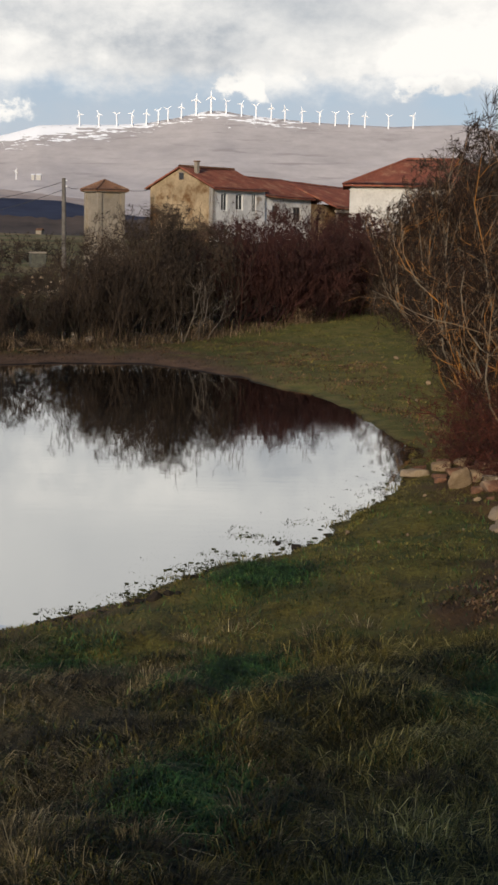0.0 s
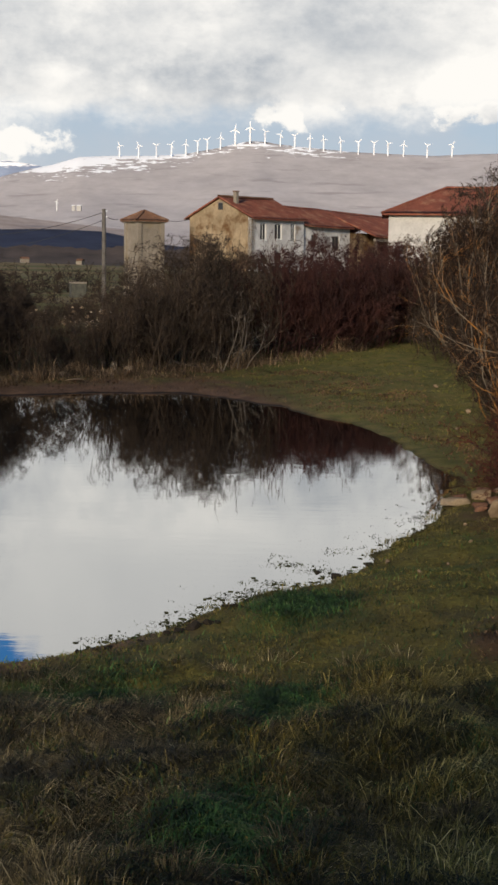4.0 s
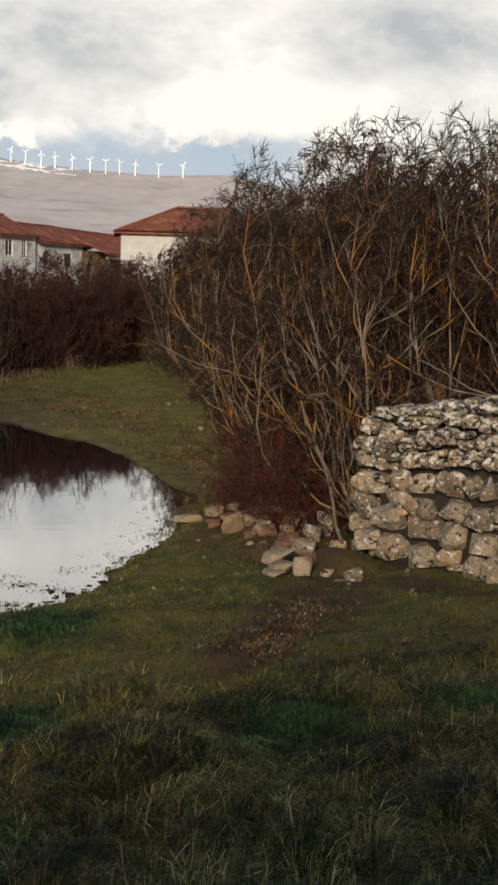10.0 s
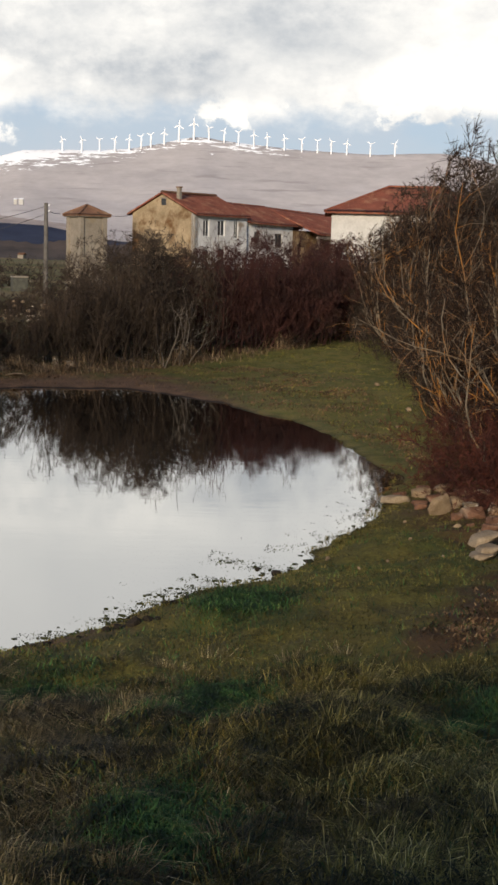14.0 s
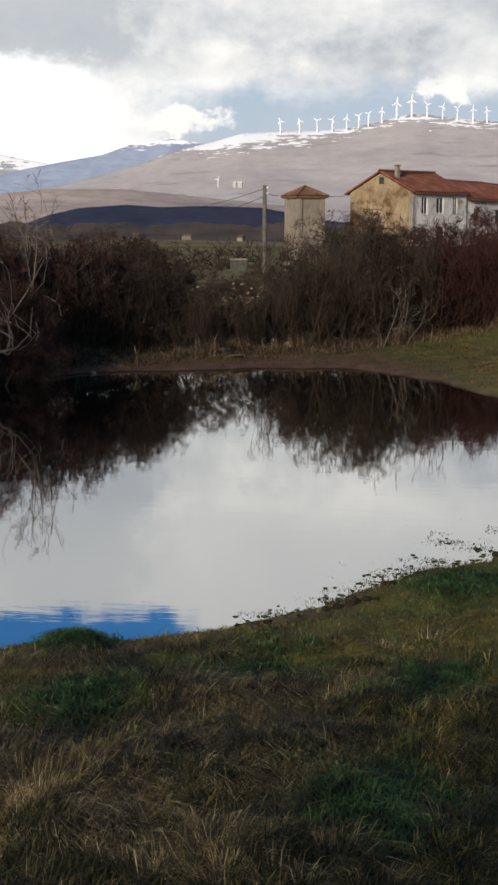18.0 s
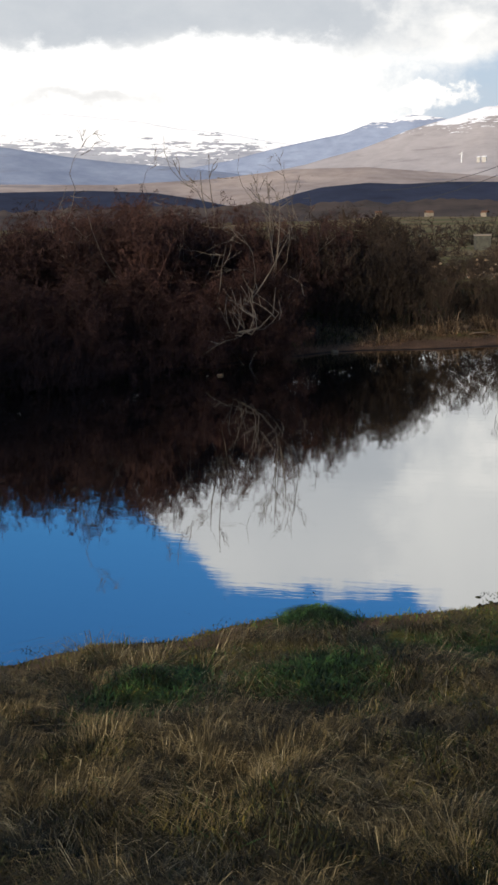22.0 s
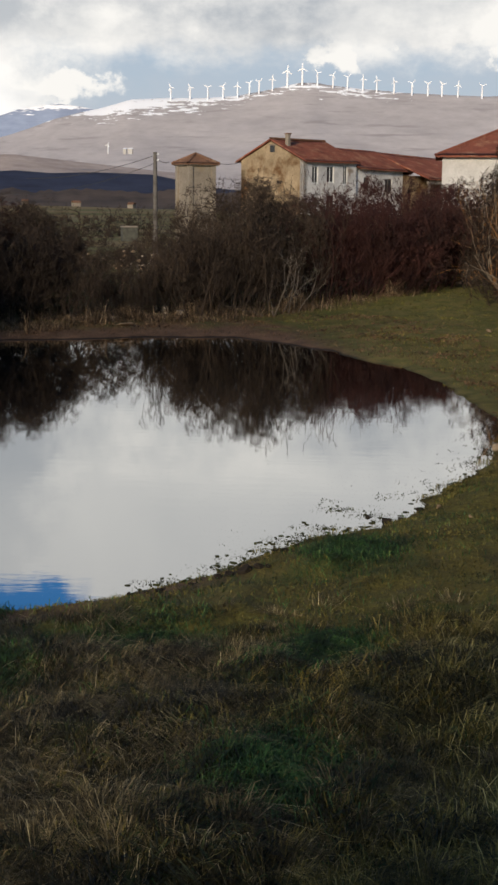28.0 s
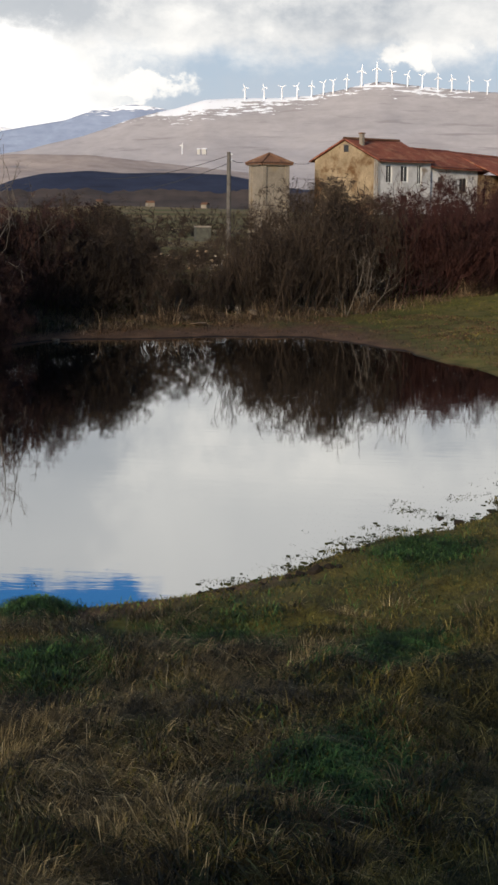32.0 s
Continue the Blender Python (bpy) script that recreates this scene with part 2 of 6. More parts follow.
def lichened(name, low, high, ochre, white, black):
    """Limestone with an ochre blush on some stones, black crusts and white lichen discs."""
    m, n, shader, place = material(name, 0.9)
    a, b = n.noise(place, 6.0, 5, 0.6), n.noise(place, 45.0, 4, 0.65)
    r = n.add("ShaderNodeObjectInfo").outputs["Random"]
    c = n.mix(n.fit(n.math("ADD", n.math("MULTIPLY", a, 0.55), n.math("MULTIPLY", b, 0.45)), 0.38, 0.62), low, high)
    c = n.mix(n.math("MULTIPLY", n.fit(r, 0.62, 1.0), n.fit(n.noise(place, 4.0, 3, 0.6), 0.4, 0.6)), c, ochre)
    v = n.add("ShaderNodeHueSaturation", Value=n.fit(n.math("FRACT", n.math("MULTIPLY", r, 7.3)), 0, 1, 0.7, 1.25), Color=c)
    high_up = n.fit(n.add("ShaderNodeSeparateXYZ", Vector=place).outputs[2], 0.9, 1.7, 0.0, 0.07)
    c = n.mix(n.fit(n.math("ADD", n.noise(place, 12.0, 5, 0.7), high_up), 0.555, 0.61), v.outputs[0], black)
    c = n.mix(n.fit(n.math("ADD", n.noise(n.scaled(place, 1, 1, 1.4), 14.0, 4, 0.66), high_up), 0.56, 0.64), c, white)
    n.put(shader.inputs["Base Color"], c)
    relief(n, shader, n.math("ADD", b, a), 0.8, 0.02)
    return m


LIMESTONE = lichened("lichened_limestone", (0.1215, 0.0882, 0.0576), (0.3240, 0.2565, 0.1800), (0.3330, 0.1800, 0.0900), (0.5040, 0.4680, 0.4140), (0.0180, 0.0180, 0.0153))
FRESH_STONE = mottled("pale_broken_stone", (0.1212, 0.0812, 0.0465), (0.2551, 0.1848, 0.1151), 6.0, third=(0.1914, 0.0896, 0.0417), third_scale=3.0, third_at=(0.6, 0.76), bump=0.5, dist=0.02, vary=0.2)
OCHRE_WALL = mottled("ochre_rubble_render", (0.18, 0.132, 0.078), (0.34, 0.255, 0.16), 0.7, third=(0.115, 0.06, 0.024), third_scale=0.45, third_at=(0.50, 0.64), bump=0.5, dist=0.04)
WHITE_WALL = mottled("worn_whitewash", (0.352, 0.343, 0.334), (0.634, 0.616, 0.590), 0.7, third=(0.238, 0.194, 0.150), third_scale=0.8, third_at=(0.56, 0.7), bump=0.3, dist=0.02)
CREAM_WALL = mottled("pale_render", (0.38, 0.36, 0.335), (0.52, 0.50, 0.47), 0.8, third=(0.33, 0.295, 0.25), third_scale=0.5, third_at=(0.6, 0.75), bump=0.2)
TOWER_WALL = mottled("stained_cement_render", (0.158, 0.132, 0.101), (0.273, 0.233, 0.185), 0.9, third=(0.211, 0.167, 0.114), third_scale=0.7, third_at=(0.55, 0.7), bump=0.3)
ROOF_TILE = mottled("red_clay_tile", (0.12, 0.036, 0.024), (0.27, 0.088, 0.052), 0.8, third=(0.30, 0.145, 0.085), third_scale=0.9, third_at=(0.52, 0.68), bump=0.4, vary=0.15)
OLD_TILE = mottled("weathered_clay_tile", (0.088, 0.044, 0.026), (0.211, 0.110, 0.066), 0.9, third=(0.317, 0.229, 0.150), third_scale=1.2, third_at=(0.58, 0.7), bump=0.3, vary=0.2)
DARK_OPENING = mottled("dark_window_glass", (0.02, 0.02, 0.022), (0.05, 0.05, 0.052), 1.0, rough=0.25, bump=0)
WHITE_FRAME = mottled("white_window_paint", (0.5, 0.5, 0.48), (0.7, 0.7, 0.68), 3.0, rough=0.6, bump=0)
OLD_WOOD = mottled("weathered_timber", (0.10, 0.08, 0.06), (0.25, 0.21, 0.17), 2.0, bump=0.4)
POLE_WOOD = mottled("grey_pole_timber", (0.0705, 0.0615, 0.0530), (0.1450, 0.1320, 0.1190), 1.5, bump=0.4)
WIRE = mottled("cable_black", (0.03, 0.03, 0.03), (0.06, 0.06, 0.06), 2.0, bump=0)
TURBINE_WHITE = mottled("turbine_white", (0.75, 0.75, 0.76), (0.85, 0.85, 0.85), 0.1, rough=0.5, bump=0)


# ---------------------------------------------------------------- mesh helpers
def mesh(name, verts, faces, mat=None, smooth=False):
    """A mesh from arrays; faces is an array of quads or of triangles."""
    verts, faces = np.asarray(verts, dtype=np.float32), np.asarray(faces, dtype=np.int32)
    me = bpy.data.meshes.new(name)
    me.vertices.add(len(verts))
    me.vertices.foreach_set("co", verts.ravel())
    count, k = faces.shape
    me.loops.add(count * k)
    me.loops.foreach_set("vertex_index", faces.ravel())
    me.polygons.add(count)
    me.polygons.foreach_set("loop_start", np.arange(0, count * k, k, dtype=np.int32))
    me.polygons.foreach_set("loop_total", np.full(count, k, dtype=np.int32))
    if smooth:
        me.polygons.foreach_set("use_smooth", np.ones(count, dtype=bool))
    me.update(calc_edges=True)
    if mat:
        me.materials.append(mat)
    return me


def part(name, data, parent, label="", m=None):
    """Links a mesh (or a bmesh) as one object under a thing or a part."""
    ob = new(name, data)
    ob.parent = parent
    if m is not None:
        ob.matrix_basis = m
    return tagged(ob, label) if label else ob


def tubes(p0, p1, r0, r1, sides=3):
    """Tapered prisms from arrays of ends and radii: vertices and quads."""
    d = p1 - p0
    d = d / np.maximum(np.linalg.norm(d, axis=1, keepdims=True), 1e-9)
    ref = np.where(np.abs(d[:, 2:3]) > 0.9, np.array([[1.0, 0, 0]]), np.array([[0, 0, 1.0]]))
    u = np.cross(d, ref)
    u /= np.linalg.norm(u, axis=1, keepdims=True)
    v = np.cross(d, u)
    rings = []
    for p, r in ((p0, r0), (p1, r1)):
        for k in range(sides):
            a = 2 * math.pi * k / sides
            rings.append(p + r[:, None] * (math.cos(a) * u + math.sin(a) * v))
    verts = np.stack(rings, 1).reshape(-1, 3)
    base = np.arange(len(p0))[:, None] * (2 * sides)
    faces = [np.stack([base[:, 0] + k, base[:, 0] + (k + 1) % sides, base[:, 0] + sides + (k + 1) % sides, base[:, 0] + sides + k], 1) for k in range(sides)]
    return verts, np.concatenate(faces, 0)


def slivers(p0, p1, r0, r1):
    """The finest twigs: narrow tapering strips turned every way."""
    d = p1 - p0
    side = np.cross(d, np.random.default_rng(len(p0)).normal(size=d.shape))
    side /= np.maximum(np.linalg.norm(side, axis=1, keepdims=True), 1e-9)
    v = np.stack([p0 - side * r0[:, None], p0 + side * r0[:, None], p1 + side * r1[:, None], p1 - side * r1[:, None]], 1).reshape(-1, 3)
    return v, np.arange(len(v)).reshape(-1, 4)


def chain(points, radii, sides=5):
    """One bent tapered tube through the points: vertices and quads."""
    d = np.gradient(points, axis=0)
    d = d / np.linalg.norm(d, axis=1, keepdims=True)
    ref = np.array([1.0, 0.13, 0.0])
    u = np.cross(d, ref)
    u /= np.linalg.norm(u, axis=1, keepdims=True)
    w = np.cross(d, u)
    a = 2 * math.pi * np.arange(sides) / sides
    v = points[:, None] + radii[:, None, None] * (np.cos(a)[None, :, None] * u[:, None] + np.sin(a)[None, :, None] * w[:, None])
    i = np.arange(len(points) * sides).reshape(len(points), sides)
    f = np.stack([i[:-1], np.roll(i[:-1], -1, 1), np.roll(i[1:], -1, 1), i[1:]], -1).reshape(-1, 4)
    return v.reshape(-1, 3), f


def box_bm(bm, lo, hi, bevel=0.0):
    """Adds a box between two corners to a bmesh."""
    made = bmesh.ops.create_cube(bm, size=1)["verts"]
    for v in made:
        v.co = Vector([l + (c + 0.5) * (h - l) for c, l, h in zip(v.co, lo, hi)])
    if bevel:
        edges = list({e for v in made for e in v.link_edges})
        bmesh.ops.bevel(bm, geom=edges, offset=bevel, segments=1, affect="EDGES")
    return made


def bm_mesh(name, bm, mat):
    me = bpy.data.meshes.new(name)
    bmesh.ops.recalc_face_normals(bm, faces=bm.faces)
    bm.to_mesh(me)
    bm.free()
    me.materials.append(mat)
    return me


def box_mesh(name, lo, hi, mat, bevel=0.0):
    bm = bmesh.new()
    box_bm(bm, lo, hi, bevel)
    return bm_mesh(name, bm, mat)


def value_noise(x, y, scale, seed=0):
    """Smooth value noise on arrays, -1 to 1."""
    x, y = x / scale + 137.3 + seed * 17.1, y / scale + 71.7 + seed * 5.3
    xi, yi = np.floor(x), np.floor(y)
    fx, fy = x - xi, y - yi
    fx, fy = fx * fx * (3 - 2 * fx), fy * fy * (3 - 2 * fy)

    def h(a, b):
        s = np.sin(a * 127.1 + b * 311.7 + seed * 74.7) * 43758.5453
        return 2 * (s - np.floor(s)) - 1

    return (h(xi, yi) * (1 - fx) + h(xi + 1, yi) * fx) * (1 - fy) + (h(xi, yi + 1) * (1 - fx) + h(xi + 1, yi + 1) * fx) * fy


def step(a, b, x):
    t = np.clip((x - a) / (b - a), 0, 1)
    return t * t * (3 - 2 * t)


# ---------------------------------------------------------------- lie of the land
SHORE = np.array([
    (-4.39, 8.15), (-4.05, 8.75), (-3.52, 9.0), (-3.23, 9.42), (-2.71, 9.8), (-2.26, 9.86), (-1.86, 10.21), (-1.45, 10.5), (-1.06, 10.87),
    (-0.76, 11.43), (-0.47, 12.0), (-0.02, 12.45), (0.35, 12.75), (0.69, 13.35), (0.95, 14.15), (1.24, 14.95), (1.69, 15.8), (1.90, 17.2),
    (2.42, 19.1), (2.15, 20.7), (1.89, 22.2), (1.55, 24.3), (1.05, 25.9), (0.43, 26.6), (-0.11, 28.1), (-1.19, 29.6), (-2.3, 30.6),
    (-4.2, 30.4), (-6.0, 29.5), (-7.5, 29.1), (-8.2, 27.9), (-9.05, 26.7), (-10.2, 25.2), (-11.3, 23.6), (-12.6, 20.5), (-12.4, 16.0),
    (-10.0, 11.0), (-7.0, 8.2), (-5.4, 7.6)])


def shore_distance(x, y):
    """Metres from the waterline, negative over the water."""
    best = np.full(x.shape, 1e9)
    inside = np.zeros(x.shape, dtype=bool)
    for a, b in zip(SHORE, np.roll(SHORE, -1, 0)):
        d = b - a
        k = np.clip(((x - a[0]) * d[0] + (y - a[1]) * d[1]) / (d @ d), 0, 1)
        best = np.minimum(best, np.hypot(x - a[0] - k * d[0], y - a[1] - k * d[1]))
        cross = (a[1] > y) != (b[1] > y)
        inside ^= cross & (x < d[0] * (y - a[1]) / (d[1] if d[1] else 1e-9) + a[0])
    return np.where(inside, -best, best)


def land(x, y, s=None):
    """Height of the ground."""
    x, y = np.asarray(x, dtype=float), np.asarray(y, dtype=float)
    r = np.hypot(x, y)
    a = np.degrees(np.arctan2(x, y))
    s = shore_distance(x, y) if s is None else s
    s = s + 0.08 * value_noise(x, y, 0.5, 3) + 0.07 * value_noise(x, y, 0.19, 4)
    slope = 0.13 + (0.035 - 0.13) * step(11, 20, y)
    slope = slope - 0.035 * step(1.8, 3.0, x) * step(17, 13, y) * step(8, 11, y)
    slope = slope + 0.30 * step(-6.5, -9.0, x) * step(18, 22, y)
    out = 0.05 * (1 - np.exp(-np.maximum(s, 0) * 6)) + slope * np.maximum(s, 0)
    out = np.minimum(out, 0.75 + 0.62 * step(10, 2, y))
    near = np.where(s > 0, out, np.maximum(0.22 * s, -0.7))
    rough = 0.05 * value_noise(x, y, 0.55, 1) + 0.085 * step(9.5, 7.0, y) * value_noise(x, y, 0.38, 7) + 0.06 * value_noise(x, y, 2.3, 2) + 0.03 * value_noise(x, y, 0.24, 5)
    near = near + rough * step(0.0, 1.0, s)
    near = near + 0.09 * np.exp(-(((x + 2.58) / 0.22) ** 2 + ((y - 9.35) / 0.22) ** 2)) + 0.06 * np.exp(-(((x - 0.2) / 0.6) ** 2 + ((y - 11.0) / 0.7) ** 2))
    near = near + 0.2 * np.exp(-(((x - 3.1) / 0.4) ** 2 + ((y - 13.35) / 0.5) ** 2)) - 0.07 * np.exp(-(((x - 4.1) / 0.5) ** 2 + ((y - 11.6) / 0.6) ** 2))
    far = np.interp(r, [40, 60, 115, 300, 800, 2000, 4950], [0.5, 0.0, -2.2, -4.2, -8.0, -14.0, -14.0])
    rise = 3.7 * step(-6.2, -2.2, a) * step(50, 110, r) * step(900, 300, r) * step(75, 40, np.abs(a))
    far = far + rise + 0.004 * r * value_noise(x, y, 160.0, 6) * step(150, 500, r)
    return near + (far - near) * step(38, 62, r)


def on_land(x, y):
    return float(land(np.array([x]), np.array([y]))[0])


def place(az_deg, d):
    """Ground plan point from a bearing (degrees to the right of +y) and a distance."""
    return math.sin(radians(az_deg)) * d, math.cos(radians(az_deg)) * d


# bare trodden soil: x, y, reach
BARE_SPOTS = [(1.55, 9.25, 0.4), (1.85, 9.95, 0.45), (2.2, 10.6, 0.5), (2.65, 11.5, 0.55), (3.0, 12.3, 0.6), (3.55, 11.9, 0.6), (4.15, 11.2, 0.6), (2.9, 13.4, 0.7)]


def bareness(x, y):
    b = np.zeros_like(x)
    for cx, cy, r in BARE_SPOTS:
        b = np.maximum(b, np.exp(-(((x - cx) ** 2 + (y - cy) ** 2) / r ** 2)))
    return b


def ground_material():
    m, n, shader, p = material("meadow_ground", 0.95)
    xyz = n.add("ShaderNodeSeparateXYZ", Vector=p)
    big = n.noise(p, 0.35, 4, 0.6)
    mid = n.noise(p, 2.2, 5, 0.65)
    fine = n.noise(p, 24.0, 4, 0.7)
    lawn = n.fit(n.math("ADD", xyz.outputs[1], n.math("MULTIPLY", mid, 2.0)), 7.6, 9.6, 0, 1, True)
    # ground before the lawn darkened to stand for shade under long grass
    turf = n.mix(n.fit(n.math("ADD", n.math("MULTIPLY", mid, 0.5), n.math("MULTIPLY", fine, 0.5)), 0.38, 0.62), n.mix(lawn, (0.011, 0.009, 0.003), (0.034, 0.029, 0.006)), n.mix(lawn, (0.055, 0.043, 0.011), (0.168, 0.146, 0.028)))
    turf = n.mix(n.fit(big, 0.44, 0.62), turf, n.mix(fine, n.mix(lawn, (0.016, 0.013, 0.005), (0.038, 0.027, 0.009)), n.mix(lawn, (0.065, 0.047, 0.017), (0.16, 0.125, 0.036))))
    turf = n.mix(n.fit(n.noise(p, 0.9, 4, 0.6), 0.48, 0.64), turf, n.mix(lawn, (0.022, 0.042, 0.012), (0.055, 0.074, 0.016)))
    meadow = n.math("MULTIPLY", n.fit(xyz.outputs[1], 18, 22), n.fit(xyz.outputs[0], -1.5, 1.0))
    turf = n.mix(meadow, turf, n.mix(n.fit(mid, 0.4, 0.6), (0.08, 0.086, 0.019), (0.15, 0.126, 0.038)))
    bare = 0.0
    for cx, cy, r in BARE_SPOTS:
        away = n.add("ShaderNodeVectorMath", op="DISTANCE")
        n.put(away.inputs[0], n.scaled(p, 1.0, 1.0, 0.0))
        away.inputs[1].default_value = (cx, cy, 0.0)
        bare = n.math("MAXIMUM", bare, n.fit(n.math("ADD", n.math("MULTIPLY", away.outputs["Value"], 1 / r), n.math("MULTIPLY", mid, 1.2)), 1.1, 1.9, 0.92, 0, True))
    heap = n.add("ShaderNodeVectorMath", op="DISTANCE")
    n.put(heap.inputs[0], n.scaled(p, 1.0, 0.45, 1.0))
    heap.inputs[1].default_value = (2.8, 6.95, 0.2)
    bare = n.math("MAXIMUM", bare, n.fit(n.math("ADD", heap.outputs["Value"], n.math("MULTIPLY", mid, 0.6)), 0.9, 1.3, 1, 0, True))
    turf = n.mix(bare, turf, n.mix(fine, (0.036, 0.018, 0.008), (0.105, 0.056, 0.027)))
    mud = n.mix(n.fit(n.math("ADD", n.math("MULTIPLY", mid, 0.5), n.math("MULTIPLY", fine, 0.5)), 0.35, 0.65), (0.07, 0.038, 0.021), (0.20, 0.115, 0.064))
    mud = n.mix(n.fit(n.math("ADD", xyz.outputs[2], n.math("MULTIPLY", mid, 0.03)), 0.02, 0.04), (0.012, 0.009, 0.006), mud)
    wet = n.fit(n.math("ADD", n.math("ADD", xyz.outputs[2], n.fit(xyz.outputs[0], -2.0, 1.0, -0.085, 0.055)), n.math("MULTIPLY", mid, 0.08)), 0.05, 0.13)
    c = n.mix(wet, mud, turf)
    dist = n.add("ShaderNodeVectorMath", op="LENGTH")
    n.put(dist.inputs[0], p)
    reach = dist.outputs["Value"]
    fields = n.mix(n.fit(n.noise(n.scaled(p, 0.006, 0.02, 0.01), 1.0, 4, 0.55), 0.45, 0.55), (0.095, 0.086, 0.018), (0.165, 0.12, 0.045))
    c = n.mix(n.fit(reach, 48, 75), c, fields)
    n.put(shader.inputs["Base Color"], c)
    relief(n, shader, fine, 0.6, 0.03)
    return m


azs = np.concatenate([np.arange(-180, -34, 4.0), np.arange(-34, 26, 0.27), np.arange(26, 180, 4.0)])
radii = np.concatenate([[0.0], np.geomspace(0.8, 7.6, 50), np.linspace(7.7, 19, 130), np.geomspace(19.3, 60, 90), np.geomspace(62, 4950, 80)])
R, A = np.meshgrid(radii, np.radians(azs), indexing="ij")
X, Y = R * np.sin(A), R * np.cos(A)
Z = land(X, Y)
nr, na = R.shape
idx = np.arange(nr * na).reshape(nr, na)
quads = np.stack([idx[:-1], np.roll(idx[:-1], -1, 1), np.roll(idx[1:], -1, 1), idx[1:]], -1).reshape(-1, 4)
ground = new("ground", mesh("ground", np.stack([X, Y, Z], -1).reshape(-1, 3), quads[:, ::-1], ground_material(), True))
tagged(ground, "rough winter meadow sloping down to the pond", "ground", kind="structure")

# Unseen wall added behind the camera, towards the sun, to shade the near bank
SHADE_WALL_STONE = mottled("plain_shade_wall_stone", (0.2, 0.16, 0.11), (0.36, 0.3, 0.22), 1.5, bump=0.4)
back = new("wall_south", box_mesh("wall_south", (-4.7, -9.5, 0.6), (13.0, -9.0, 5.5), SHADE_WALL_STONE, 0.03))
tagged(back, "unseen wall added behind the meadow to shade the near bank", "wall", kind="structure")

# a taller unseen wall, added so its shadow falls on the left thicket
left_shade_wall = new("wall_southwest", box_mesh("wall_southwest", (-38.0, -10.0, 0.4), (-13.0, -9.4, 11.0), SHADE_WALL_STONE, 0.03))
tagged(left_shade_wall, "unseen tall wall added to shade the thicket on the left", "wall", kind="structure")

# Water
m_water, n, shader, p = material("still_water", 0.02)
ripple = n.math("ADD", n.noise(n.scaled(p, 1.2, 5.0, 1), 1.0, 3, 0.5), n.math("MULTIPLY", n.noise(n.scaled(p, 6, 14, 1), 1.0, 2, 0.5), 0.25))
relief(n, shader, ripple, 0.05, 0.01)
shader.inputs["Base Color"].default_value = (0.012, 0.013, 0.012, 1)
shader.inputs["IOR"].default_value = 1.33
shader.inputs["Specular IOR Level"].default_value = 0.5
glossy = n.add("ShaderNodeBsdfGlossy", Roughness=0.015, Color=(0.76, 0.76, 0.75, 1))
n.put(glossy.inputs["Normal"], shader.inputs["Normal"].links[0].from_socket)
both = n.add("ShaderNodeMixShader")
n.put(both.inputs[0], n.fit(n.add("ShaderNodeLayerWeight", Blend=0.5).outputs["Facing"], 0.6, 0.9, 0.6, 0.86))
n.put(both.inputs[1], shader.outputs[0])
n.put(both.inputs[2], glossy.outputs[0])
m_water.node_tree.links.new(both.outputs[0], m_water.node_tree.nodes["Material Output"].inputs[0])
gx, gy = np.meshgrid(np.linspace(-14, 4, 37), np.linspace(6.5, 32.5, 53), indexing="ij")
gi = np.arange(gx.size).reshape(gx.shape)
gq = np.stack([gi[:-1, :-1], gi[1:, :-1], gi[1:, 1:], gi[:-1, 1:]], -1).reshape(-1, 4)
water = new("water", mesh("water", np.stack([gx, gy, 0 * gx], -1).reshape(-1, 3), gq, m_water, True))
tagged(water, "still dark pond water mirroring the clouds", "water", kind="structure")


# ---------------------------------------------------------------- far hills
def hill(name, label, bearings, elevations, d_top, d_foot, mat, foot_z=-14.0, seed=0, rough=1.0):
    """A hill whose skyline follows elevations (degrees) over bearings, its crest d_top away and its foot d_foot away."""
    a = np.arange(bearings[0], bearings[-1] + 0.01, 0.18)
    crest = EYE[2] + d_top * np.tan(np.radians(np.interp(a, bearings, elevations)))
    t = np.concatenate([np.linspace(0, 1, 46), [1.004, 1.03, 1.06]])
    T, Q = np.meshgrid(t, np.radians(a), indexing="ij")
    D = d_foot + (d_top - d_foot) * T
    X, Y = D * np.sin(Q), D * np.cos(Q)
    rise = np.where(T <= 1, 0.5 * T + 0.5 * np.minimum(T, 1) ** 2, 1 - np.maximum(T - 1.004, 0) * 4)
    Z = foot_z + (crest[None, :] - foot_z) * rise
    amp = rough * np.sin(np.clip(T, 0, 1) * math.pi)
    Z += amp * (9 * value_noise(X, Y, 330, seed) + 5 * value_noise(X, Y, 130, seed + 1) + 2 * value_noise(X, Y, 50, seed + 2))
    i = np.arange(Z.size).reshape(Z.shape)
    f = np.stack([i[:-1, :-1], i[1:, :-1], i[1:, 1:], i[:-1, 1:]], -1).reshape(-1, 4)
    me = mesh(name, np.stack([X, Y, Z], -1).reshape(-1, 3), f[:, ::-1], mat, True)
    below = np.interp(a, bearings, elevations)[None, :] - np.degrees(np.arctan2(Z - EYE[2], D))
    me.attributes.new("below_crest", "FLOAT", "POINT").data.foreach_set("value", below.astype(np.float32).ravel())
    return tagged(new(name, me), label, "hill", kind="structure")


